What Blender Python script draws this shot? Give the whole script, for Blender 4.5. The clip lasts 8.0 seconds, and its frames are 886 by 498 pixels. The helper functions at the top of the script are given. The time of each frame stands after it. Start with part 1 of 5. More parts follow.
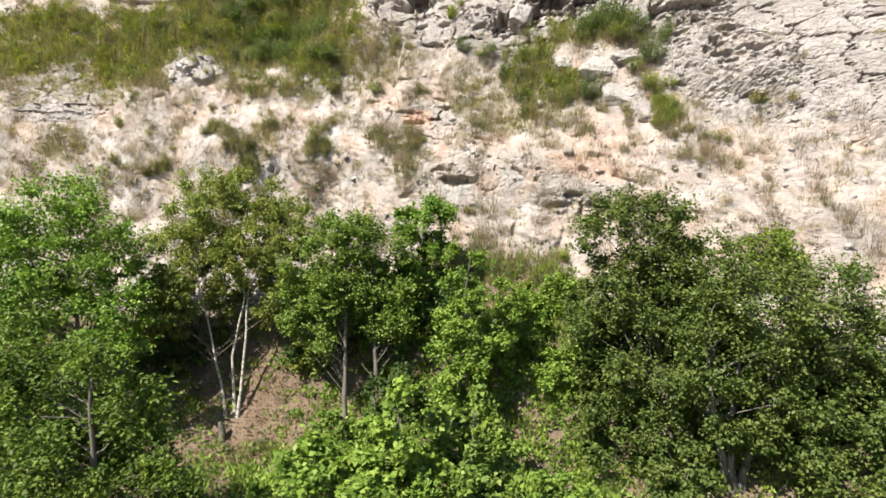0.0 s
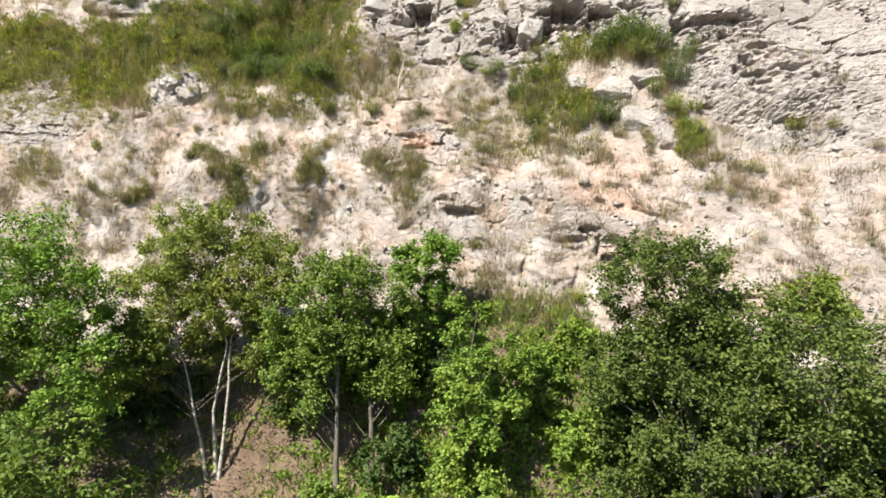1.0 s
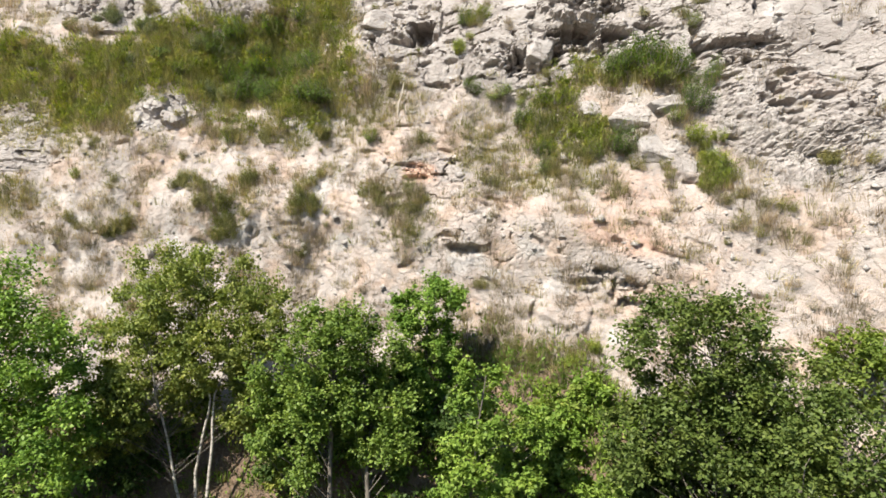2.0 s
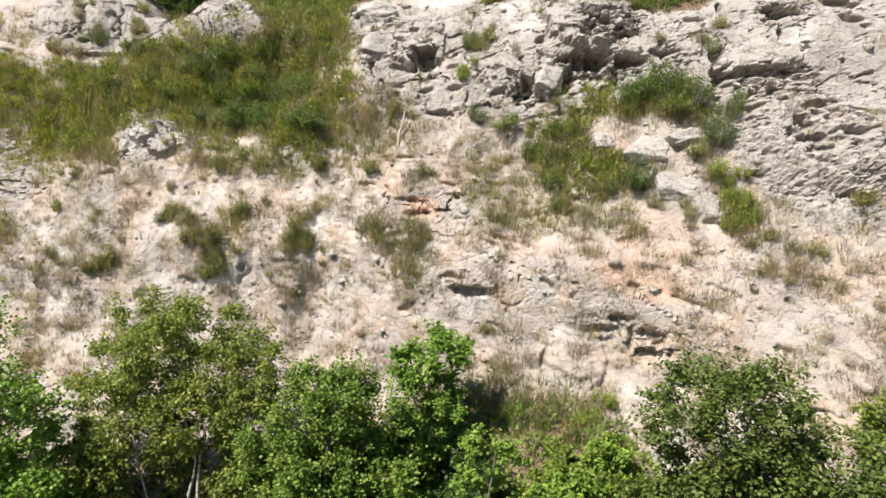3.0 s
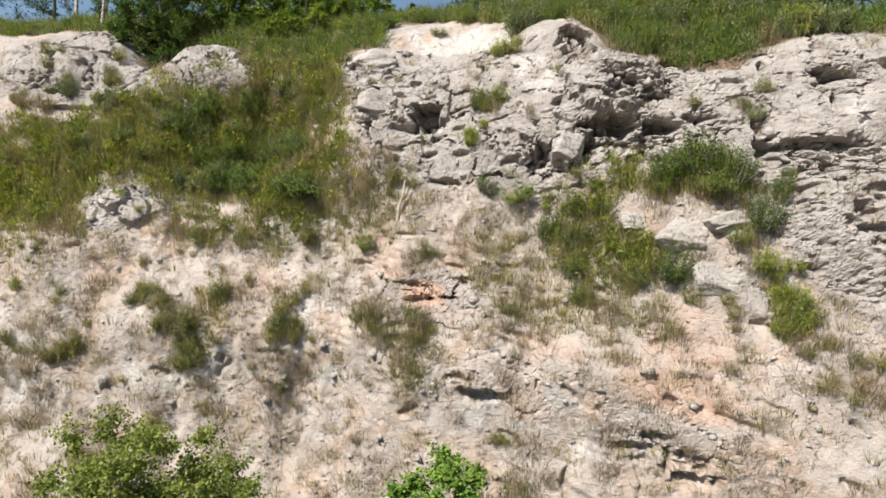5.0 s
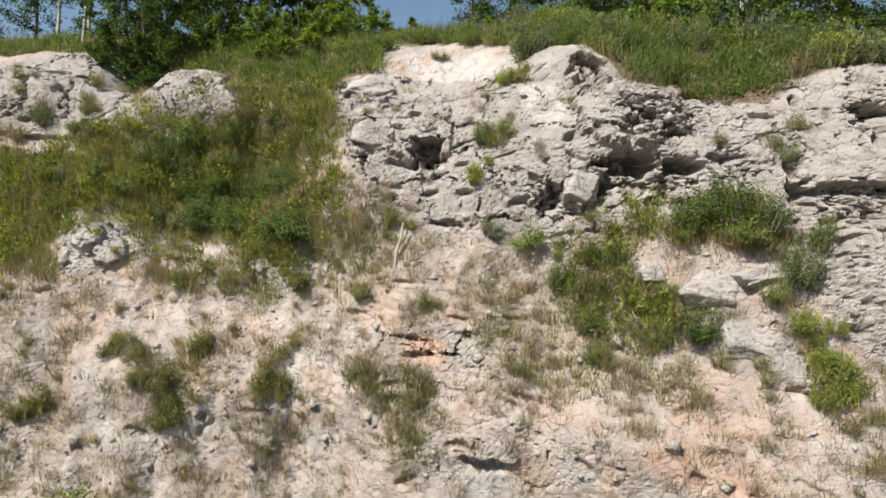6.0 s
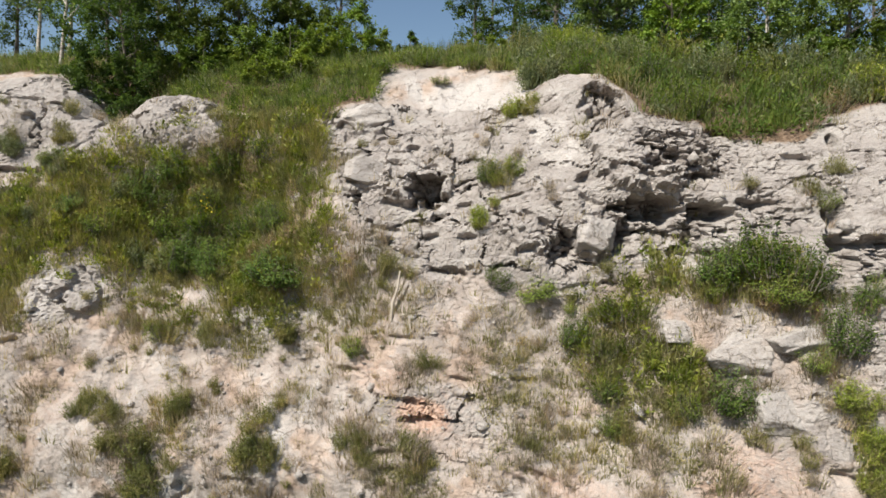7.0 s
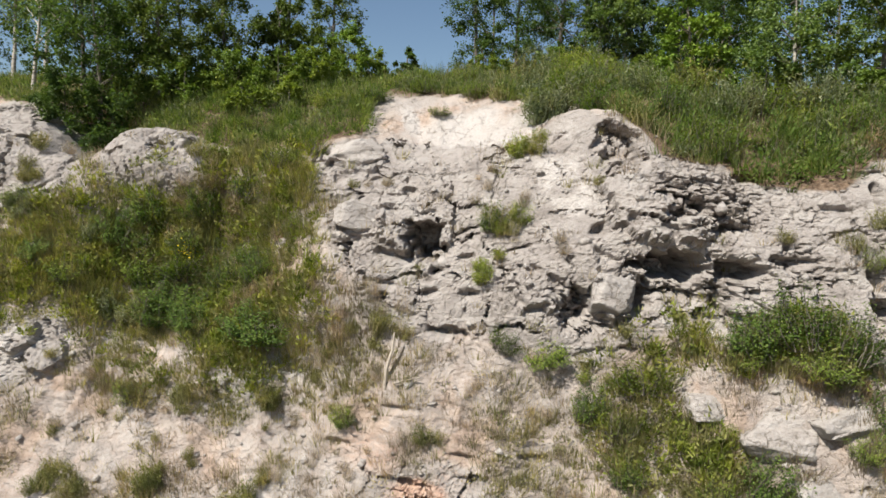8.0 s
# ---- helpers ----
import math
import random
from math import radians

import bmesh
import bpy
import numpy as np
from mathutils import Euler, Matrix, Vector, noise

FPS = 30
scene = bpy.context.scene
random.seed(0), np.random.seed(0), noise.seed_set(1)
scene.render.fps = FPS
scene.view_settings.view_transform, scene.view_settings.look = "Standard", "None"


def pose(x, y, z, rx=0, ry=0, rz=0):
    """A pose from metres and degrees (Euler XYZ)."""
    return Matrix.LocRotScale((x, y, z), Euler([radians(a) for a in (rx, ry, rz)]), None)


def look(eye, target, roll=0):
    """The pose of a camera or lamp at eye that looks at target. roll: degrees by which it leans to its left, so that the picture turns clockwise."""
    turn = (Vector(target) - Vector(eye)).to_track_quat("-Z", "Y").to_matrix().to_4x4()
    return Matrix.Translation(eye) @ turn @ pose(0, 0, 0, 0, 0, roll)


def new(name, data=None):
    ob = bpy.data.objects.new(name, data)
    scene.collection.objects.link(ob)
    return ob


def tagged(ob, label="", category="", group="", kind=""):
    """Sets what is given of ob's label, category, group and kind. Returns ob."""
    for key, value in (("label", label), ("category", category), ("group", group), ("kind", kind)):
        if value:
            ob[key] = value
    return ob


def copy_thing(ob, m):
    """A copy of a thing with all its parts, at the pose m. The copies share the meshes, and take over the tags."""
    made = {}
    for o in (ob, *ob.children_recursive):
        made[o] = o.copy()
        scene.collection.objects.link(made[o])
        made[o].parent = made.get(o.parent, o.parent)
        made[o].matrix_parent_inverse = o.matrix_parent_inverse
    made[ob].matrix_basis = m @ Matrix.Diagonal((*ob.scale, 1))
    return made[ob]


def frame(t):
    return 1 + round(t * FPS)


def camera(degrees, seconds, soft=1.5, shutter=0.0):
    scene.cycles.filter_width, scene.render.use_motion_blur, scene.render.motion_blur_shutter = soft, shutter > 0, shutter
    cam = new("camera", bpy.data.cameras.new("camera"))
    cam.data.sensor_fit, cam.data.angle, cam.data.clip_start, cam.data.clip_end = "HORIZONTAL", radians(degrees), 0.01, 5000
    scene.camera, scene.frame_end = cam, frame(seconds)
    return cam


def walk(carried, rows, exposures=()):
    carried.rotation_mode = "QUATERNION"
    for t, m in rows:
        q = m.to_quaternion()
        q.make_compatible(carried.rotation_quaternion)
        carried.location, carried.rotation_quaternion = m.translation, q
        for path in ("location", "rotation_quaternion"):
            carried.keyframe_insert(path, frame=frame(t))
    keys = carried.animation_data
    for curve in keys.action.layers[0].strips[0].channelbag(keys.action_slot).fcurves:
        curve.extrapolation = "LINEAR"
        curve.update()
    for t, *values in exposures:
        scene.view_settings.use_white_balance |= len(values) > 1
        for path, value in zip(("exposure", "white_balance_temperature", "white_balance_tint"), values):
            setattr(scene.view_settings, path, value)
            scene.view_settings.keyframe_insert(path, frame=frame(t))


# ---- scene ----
cam = camera(73.7, 8.0, 1.6)
PATH = [
    (0, (0.517, 0.079, 6.973), (0.455, 2.071, 6.807), 1.5),
    (0.5, (0.479, 0.993, 7.475), (0.41, 2.985, 7.31), 1.5),
    (1, (0.411, 1.831, 7.949), (0.341, 3.823, 7.786), 1.5),
    (1.5, (0.328, 2.58, 8.445), (0.259, 4.573, 8.284), 1.5),
    (3, (0.072, 4.415, 9.935), (0.003, 6.408, 9.784), 1.5),
    (3.5, (0.018, 4.908, 10.453), (-0.052, 6.901, 10.302), 1.5),
    (4, (-0.044, 5.386, 10.984), (-0.114, 7.378, 10.83), 1.5),
    (4.5, (-0.098, 5.928, 11.491), (-0.171, 7.921, 11.343), 1.5),
    (6, (-0.272, 7.922, 13.058), (-0.347, 9.916, 12.921), 1.5),
    (6.5, (-0.303, 8.601, 13.573), (-0.381, 10.595, 13.436), 1.5),
    (7, (-0.367, 9.282, 14.075), (-0.443, 11.276, 13.942), 1.6),
    (7.5, (-0.403, 9.976, 14.613), (-0.479, 11.97, 14.48), 1.6),
    (8, (-0.44, 10.658, 15.138), (-0.515, 12.652, 15.008), 1.5),
]
walk(cam, [(t, look(eye, target, roll)) for t, eye, target, roll in PATH], [(0, 1.16), (3, 0.97), (4.5, 0.84), (6, 0.66), (8, 0.62)])

# ---- world, sun and light ----
SUN_EL, SUN_AZ = 50.0, 223.0      # azimuth clockwise from +y, seen from above
world = bpy.data.worlds.new("sky")
scene.world = world
world.use_nodes = True
wn = world.node_tree.nodes
sky = wn.new("ShaderNodeTexSky")
sky.sky_type, sky.sun_disc = "NISHITA", False
sky.sun_elevation, sky.sun_rotation = radians(SUN_EL), radians(SUN_AZ)
sky.air_density, sky.dust_density, sky.ozone_density = 1.25, 0.2, 2.5
world.node_tree.links.new(sky.outputs[0], wn["Background"].inputs[0])
wn["Background"].inputs[1].default_value = 0.064
sun_data = bpy.data.lights.new("sun", "SUN")
sun_data.energy, sun_data.angle, sun_data.color = 5.0, radians(0.55), (1.0, 0.94, 0.83)
sun = new("sun", sun_data)
sun_to = Vector((math.sin(radians(SUN_AZ)) * math.cos(radians(SUN_EL)), math.cos(radians(SUN_AZ)) * math.cos(radians(SUN_EL)), math.sin(radians(SUN_EL))))
sun.matrix_world = look(sun_to * 200, (0, 0, 0))

# ---- small tools ----
rng = np.random.default_rng(7)


def hash2(ix, iy, seed):
    h = (ix.astype(np.int64) * 374761393 + iy.astype(np.int64) * 668265263 + seed * 1442695041) & 0xFFFFFFFF
    h = ((h ^ (h >> 13)) * 1274126177) & 0xFFFFFFFF
    h = ((h ^ (h >> 15)) * 2246822519) & 0xFFFFFFFF
    return ((h ^ (h >> 16)) & 0xFFFFFF) / float(0xFFFFFF)


def vnoise(x, y, seed=0):
    """Gradient noise, about -1 to 1."""
    ix, iy = np.floor(x), np.floor(y)
    fx, fy = x - ix, y - iy
    ux, uy = fx * fx * fx * (fx * (fx * 6 - 15) + 10), fy * fy * fy * (fy * (fy * 6 - 15) + 10)
    def corner(a, b):
        g = hash2(ix + a, iy + b, seed) * 2 * math.pi
        return np.cos(g) * (fx - a) + np.sin(g) * (fy - b)
    n0 = corner(0, 0) * (1 - ux) + corner(1, 0) * ux
    n1 = corner(0, 1) * (1 - ux) + corner(1, 1) * ux
    return 1.5 * (n0 * (1 - uy) + n1 * uy)


def fbm(x, y, octaves=4, seed=0, gain=0.5):
    out, a = 0.0, 1.0
    for o in range(octaves):
        out = out + a * vnoise(x, y, seed + o * 17)
        x, y, a = x * 2.03 + 5.1, y * 2.03 - 3.7, a * gain
    return out


def cells(x, y, seed=0, slope=0.0):
    """Cell noise: distance to the border between cells, and a random value for the cell; slope tilts each cell's face."""
    ix, iy = np.floor(x), np.floor(y)
    f1, f2, idv = np.full_like(x, 9.0), np.full_like(x, 9.0), np.zeros_like(x)
    for a in (-1, 0, 1):
        for b in (-1, 0, 1):
            h1, h2, h3 = hash2(ix + a, iy + b, seed), hash2(ix + a, iy + b, seed + 5), hash2(ix + a, iy + b, seed + 9)
            px, py = ix + a + 0.12 + 0.76 * h1, iy + b + 0.12 + 0.76 * h2
            d = np.hypot(px - x, py - y)
            near = d < f1
            f2 = np.where(near, f1, np.minimum(f2, d))
            if slope:
                h3 = h3 + slope * (((h1 * 7.3) % 1 - 0.5) * (x - px) + ((h2 * 5.7) % 1 - 0.5) * (y - py)) * 2
            idv = np.where(near, h3, idv)
            f1 = np.where(near, d, f1)
    return f2 - f1, idv


def smooth(a, b, v):
    t = np.clip((v - a) / (b - a), 0, 1)
    return t * t * (3 - 2 * t)


def blob(x, z, x0, z0, rx, rz, turn=0.0, soft=0.5):
    """1 inside an ellipse, falling to 0 outside it."""
    c, s = math.cos(radians(turn)), math.sin(radians(turn))
    u, v = ((x - x0) * c + (z - z0) * s) / rx, (-(x - x0) * s + (z - z0) * c) / rz
    return 1 - smooth(1 - soft, 1 + soft, np.hypot(u, v))


def quick_mesh(name, verts, faces):
    """A mesh from arrays: faces is (n, k) with k corners each."""
    me = bpy.data.meshes.new(name)
    n, k = faces.shape
    me.vertices.add(len(verts))
    me.vertices.foreach_set("co", np.ascontiguousarray(verts, dtype=np.float32).ravel())
    me.loops.add(n * k)
    me.loops.foreach_set("vertex_index", np.ascontiguousarray(faces, dtype=np.int32).ravel())
    me.polygons.add(n)
    me.polygons.foreach_set("loop_start", np.arange(0, n * k, k, dtype=np.int32))
    me.update(calc_edges=True)
    return me


def shade_smooth(me):
    me.polygons.foreach_set("use_smooth", np.ones(len(me.polygons), dtype=bool))


def part_mesh(name, me, mat, parent=None, label=""):
    me.materials.append(mat)
    ob = new(name, me)
    if parent:
        ob.parent = parent
    if label:
        ob["label"] = label
    if name in ("woody_base", "twig_spray"):
        ob["kind"] = "stuff"
    return ob


# ---- materials ----
def material(name):
    m = bpy.data.materials.new(name)
    m.use_nodes = True
    nt = m.node_tree
    return m, nt, nt.nodes["Principled BSDF"]


def node(nt, kind, **inputs):
    n = nt.nodes.new(kind)
    for key, value in inputs.items():
        n.inputs[key.replace("_", " ")].default_value = value
    return n


def noise_node(nt, vec, scale, detail=6.0, rough=0.6):
    n = node(nt, "ShaderNodeTexNoise", Scale=scale, Detail=detail, Roughness=rough)
    nt.links.new(vec, n.inputs["Vector"])
    return n.outputs["Fac"]


def ramp(nt, fac, stops):
    r = nt.nodes.new("ShaderNodeValToRGB")
    while len(r.color_ramp.elements) < len(stops):
        r.color_ramp.elements.new(0.5)
    for e, (p, c) in zip(r.color_ramp.elements, stops):
        e.position, e.color = p, (*c, 1)
    nt.links.new(fac, r.inputs[0])
    return r.outputs[0]


def mix(nt, fac, a, b, mode="MIX"):
    n = nt.nodes.new("ShaderNodeMix")
    n.data_type, n.blend_type = "RGBA", mode
    for socket, value in ((n.inputs[0], fac), (n.inputs[6], a), (n.inputs[7], b)):
        if isinstance(value, (int, float)):
            socket.default_value = value
        elif isinstance(value, tuple):
            socket.default_value = (*value, 1)
        else:
            nt.links.new(value, socket)
    return n.outputs[2]


def math_node(nt, op, a, b=None):
    n = nt.nodes.new("ShaderNodeMath")
    n.operation = op
    for socket, value in zip(n.inputs, (a, b)):
        if value is None:
            continue
        if isinstance(value, (int, float)):
            socket.default_value = value
        else:
            nt.links.new(value, socket)
    return n.outputs[0]


def rock_material(name, attribute=True):
    """Weathered marly limestone; the attributes tell where it is ochre, chalky, grey or covered with soil."""
    m, nt, bs = material(name)
    geo = nt.nodes.new("ShaderNodeNewGeometry")
    pos = geo.outputs["Position"]
    flat = nt.nodes.new("ShaderNodeMapping")
    flat.inputs["Scale"].default_value = (0.8, 0.8, 1.2)
    flat.inputs["Rotation"].default_value = (0, radians(7), 0)
    nt.links.new(pos, flat.inputs[0])
    big = noise_node(nt, pos, 0.55, 5.0)
    mid = noise_node(nt, flat.outputs[0], 2.6, 8.0, 0.65)
    fine = noise_node(nt, flat.outputs[0], 16.0, 8.0, 0.72)
    grit = noise_node(nt, pos, 34.0, 5.0, 0.75)
    col = ramp(nt, mid, [(0.3, (0.37, 0.31, 0.267)), (0.46, (0.49, 0.425, 0.375)), (0.64, (0.52, 0.465, 0.415))])
    grey = ramp(nt, mid, [(0.3, (0.29, 0.262, 0.238)), (0.46, (0.40, 0.367, 0.337)), (0.64, (0.455, 0.425, 0.39))])
    ochre = ramp(nt, mid, [(0.3, (0.50, 0.285, 0.19)), (0.55, (0.585, 0.415, 0.32)), (0.75, (0.63, 0.50, 0.41))])
    chalk = ramp(nt, fine, [(0.3, (0.48, 0.44, 0.398)), (0.6, (0.57, 0.54, 0.505))])
    soil = ramp(nt, fine, [(0.3, (0.10, 0.066, 0.043)), (0.5, (0.20, 0.14, 0.095)), (0.7, (0.34, 0.26, 0.19))])
    patchy = noise_node(nt, pos, 0.85, 5.0, 0.6)
    slab = ramp(nt, fine, [(0.3, (0.33, 0.30, 0.27)), (0.6, (0.47, 0.435, 0.40))])
    pink = ramp(nt, mid, [(0.3, (0.40, 0.29, 0.215)), (0.6, (0.57, 0.45, 0.36))])
    pale = ramp(nt, fine, [(0.3, (0.45, 0.402, 0.358)), (0.6, (0.525, 0.485, 0.442))])
    sel1 = ramp(nt, patchy, [(0.52, (0, 0, 0)), (0.58, (1, 1, 1))])
    sel2 = ramp(nt, patchy, [(0.40, (1, 1, 1)), (0.46, (0, 0, 0))])
    sel3 = ramp(nt, noise_node(nt, pos, 1.15, 6.0, 0.68), [(0.54, (0, 0, 0)), (0.64, (1, 1, 1))])
    col = mix(nt, math_node(nt, "MULTIPLY", sel1, 0.75), col, slab)
    col = mix(nt, math_node(nt, "MULTIPLY", sel2, 0.7), col, pink)
    col = mix(nt, math_node(nt, "MULTIPLY", sel3, 0.75), col, pale)
    if attribute:
        at = nt.nodes.new("ShaderNodeAttribute")
        at.attribute_name = "geology"
        sep = nt.nodes.new("ShaderNodeSeparateColor")
        nt.links.new(at.outputs["Color"], sep.inputs[0])
        wob = math_node(nt, "SUBTRACT", big, 0.5)
        def edge(s, k):
            v = math_node(nt, "ADD", math_node(nt, "MULTIPLY", wob, 0.35), s)
            v = math_node(nt, "ADD", v, math_node(nt, "MULTIPLY", math_node(nt, "SUBTRACT", fine, 0.5), k))
            r = nt.nodes.new("ShaderNodeMapRange")
            r.interpolation_type = "SMOOTHSTEP"
            r.inputs["From Min"].default_value, r.inputs["From Max"].default_value = 0.22, 0.78
            nt.links.new(v, r.inputs["Value"])
            return r.outputs["Result"]
        col = mix(nt, edge(sep.outputs["Blue"], 0.7), col, grey)
        col = mix(nt, edge(sep.outputs["Red"], 0.8), col, ochre)
        col = mix(nt, edge(sep.outputs["Green"], 0.6), col, chalk)
        col = mix(nt, edge(at.outputs["Alpha"], 1.3), col, soil)
    else:
        col = mix(nt, math_node(nt, "ADD", math_node(nt, "MULTIPLY", big, 0.5), 0.4), grey, chalk)
    # stains at two sizes
    stain = ramp(nt, noise_node(nt, pos, 1.3, 7.0, 0.7), [(0.34, (0.70, 0.676, 0.68)), (0.5, (0.83, 0.815, 0.835)), (0.7, (0.87, 0.862, 0.89))])
    col = mix(nt, 0.8, col, stain, "MULTIPLY")
    speck = ramp(nt, grit, [(0.34, (0.62, 0.60, 0.57)), (0.47, (1, 1, 1)), (0.7, (1.06, 1.055, 1.05))])
    col = mix(nt, 0.65, col, speck, "MULTIPLY")
    nt.links.new(col, bs.inputs["Base Color"])
    bs.inputs["Roughness"].default_value = 0.92
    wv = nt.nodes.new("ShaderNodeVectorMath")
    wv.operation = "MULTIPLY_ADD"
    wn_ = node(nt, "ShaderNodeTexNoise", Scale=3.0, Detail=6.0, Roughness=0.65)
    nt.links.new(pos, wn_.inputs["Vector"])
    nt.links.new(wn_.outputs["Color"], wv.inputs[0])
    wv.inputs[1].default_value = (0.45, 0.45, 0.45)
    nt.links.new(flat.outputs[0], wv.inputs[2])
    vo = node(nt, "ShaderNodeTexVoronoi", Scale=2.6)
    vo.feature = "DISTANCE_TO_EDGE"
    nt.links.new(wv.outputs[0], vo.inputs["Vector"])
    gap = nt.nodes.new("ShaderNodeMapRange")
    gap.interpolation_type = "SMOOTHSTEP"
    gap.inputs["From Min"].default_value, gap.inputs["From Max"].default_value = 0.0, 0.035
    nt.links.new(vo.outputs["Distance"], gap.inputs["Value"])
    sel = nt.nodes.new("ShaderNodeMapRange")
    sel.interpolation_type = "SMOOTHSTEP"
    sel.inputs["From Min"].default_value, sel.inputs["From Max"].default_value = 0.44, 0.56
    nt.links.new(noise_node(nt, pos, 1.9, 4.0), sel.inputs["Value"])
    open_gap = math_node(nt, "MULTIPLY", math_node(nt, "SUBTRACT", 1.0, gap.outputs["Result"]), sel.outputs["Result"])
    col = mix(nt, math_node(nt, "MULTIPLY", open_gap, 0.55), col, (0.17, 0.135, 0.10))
    nt.links.new(col, bs.inputs["Base Color"])
    bs.inputs["Specular IOR Level"].default_value = 0.15
    chip = node(nt, "ShaderNodeTexVoronoi", Scale=11.0)
    nt.links.new(wv.outputs[0], chip.inputs["Vector"])
    fine = math_node(nt, "ADD", fine, math_node(nt, "MULTIPLY", chip.outputs["Distance"], 0.5))
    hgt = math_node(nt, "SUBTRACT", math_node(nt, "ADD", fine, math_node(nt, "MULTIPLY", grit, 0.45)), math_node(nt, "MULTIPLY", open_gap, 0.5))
    bump = node(nt, "ShaderNodeBump", Strength=0.9, Distance=0.042)
    nt.links.new(hgt, bump.inputs["Height"])
    nt.links.new(bump.outputs[0], bs.inputs["Normal"])
    return m


def leaf_material(name, dark, mean, light, through_light=0.35, gloss=0.55, faded=None):
    m, nt, bs = material(name)
    geo = nt.nodes.new("ShaderNodeNewGeometry")
    col = ramp(nt, geo.outputs["Random Per Island"], [(0.0, dark), (0.5, mean), (1.0, light)])
    clump = ramp(nt, noise_node(nt, geo.outputs["Position"], 1.7, 4.0, 0.65), [(0.32, (0.72, 0.80, 0.72)), (0.5, (1.14, 1.13, 1.12)), (0.68, (1.6, 1.42, 1.28))])
    col = mix(nt, 1.0, col, clump, "MULTIPLY")
    if faded:
        part_dry = ramp(nt, noise_node(nt, geo.outputs["Position"], 2.3, 3.0, 0.6), [(0.47, (0, 0, 0)), (0.60, (1, 1, 1))])
        col = mix(nt, math_node(nt, "MULTIPLY", part_dry, 0.8), col, faded)
        deep = ramp(nt, noise_node(nt, geo.outputs["Position"], 3.6, 3.0, 0.6), [(0.40, (0.50, 0.62, 0.50)), (0.52, (1.05, 1.1, 1.05)), (0.66, (1.3, 1.36, 1.1))])
        col = mix(nt, 1.0, col, deep, "MULTIPLY")
    nt.links.new(col, bs.inputs["Base Color"])
    bs.inputs["Roughness"].default_value = gloss
    bs.inputs["Specular IOR Level"].default_value = 0.22
    tr = nt.nodes.new("ShaderNodeBsdfTranslucent")
    nt.links.new(mix(nt, 1.0, col, (1.25, 1.35, 0.55), "MULTIPLY"), tr.inputs["Color"])
    mx = nt.nodes.new("ShaderNodeMixShader")
    mx.inputs[0].default_value = through_light
    nt.links.new(bs.outputs[0], mx.inputs[1])
    nt.links.new(tr.outputs[0], mx.inputs[2])
    nt.links.new(mx.outputs[0], nt.nodes["Material Output"].inputs[0])
    return m


def bark_material(name, dark, light, marks):
    m, nt, bs = material(name)
    geo = nt.nodes.new("ShaderNodeNewGeometry")
    st = nt.nodes.new("ShaderNodeMapping")
    st.inputs["Scale"].default_value = (1.0, 1.0, marks)
    nt.links.new(geo.outputs["Position"], st.inputs[0])
    n = noise_node(nt, st.outputs[0], 6.0, 6.0, 0.7)
    nt.links.new(ramp(nt, n, [(0.36, dark), (0.52, light), (0.8, light)]), bs.inputs["Base Color"])
    bs.inputs["Roughness"].default_value = 0.85
    bump = node(nt, "ShaderNodeBump", Strength=0.6, Distance=0.02)
    nt.links.new(n, bump.inputs["Height"])
    nt.links.new(bump.outputs[0], bs.inputs["Normal"])
    return m


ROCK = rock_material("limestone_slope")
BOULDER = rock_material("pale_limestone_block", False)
LEAF_ALDER = leaf_material("alder_leaf", (0.044, 0.069, 0.015), (0.085, 0.119, 0.027), (0.118, 0.155, 0.044), 0.26)
LEAF_BIRCH = leaf_material("birch_leaf", (0.092, 0.122, 0.026), (0.155, 0.19, 0.045), (0.235, 0.258, 0.078), 0.34)
LEAF_ASPEN = leaf_material("aspen_leaf", (0.07, 0.112, 0.036), (0.125, 0.185, 0.066), (0.2, 0.258, 0.11), 0.4)
LEAF_FRESH = leaf_material("fresh_leaf", (0.08, 0.142, 0.022), (0.132, 0.222, 0.038), (0.205, 0.295, 0.064), 0.28)
LEAF_BRIGHT = leaf_material("bright_leaf", (0.092, 0.15, 0.022), (0.145, 0.226, 0.038), (0.215, 0.29, 0.062), 0.28)
LEAF_ELM = leaf_material("elm_leaf", (0.066, 0.108, 0.019), (0.115, 0.178, 0.032), (0.185, 0.245, 0.06), 0.28)
LEAF_DEEP = leaf_material("deep_green_leaf", (0.042, 0.072, 0.012), (0.08, 0.128, 0.02), (0.14, 0.195, 0.04), 0.28)
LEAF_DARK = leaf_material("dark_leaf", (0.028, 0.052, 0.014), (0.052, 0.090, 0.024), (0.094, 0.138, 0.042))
LEAF_SHRUB = leaf_material("shrub_leaf", (0.08, 0.118, 0.02), (0.138, 0.188, 0.034), (0.205, 0.25, 0.058), 0.35, 0.7)
LEAF_SHRUB_DARK = leaf_material("dark_shrub_leaf", (0.05, 0.09, 0.018), (0.09, 0.145, 0.03), (0.145, 0.2, 0.052), 0.35, 0.7)
LEAF_HERB = leaf_material("herb_leaf", (0.105, 0.105, 0.032), (0.185, 0.180, 0.058), (0.29, 0.27, 0.11), 0.3, 0.75)
LEAF_HERB_DARK = leaf_material("dark_herb_leaf", (0.068, 0.083, 0.022), (0.125, 0.142, 0.040), (0.205, 0.210, 0.075), 0.3, 0.75)
LEAF_RUSSET = leaf_material("russet_herb_leaf", (0.13, 0.10, 0.045), (0.22, 0.165, 0.085), (0.32, 0.25, 0.15), 0.3, 0.75)
LEAF_YELLOW = leaf_material("broom_leaf", (0.112, 0.150, 0.022), (0.195, 0.240, 0.038), (0.300, 0.330, 0.075), 0.3, 0.75)
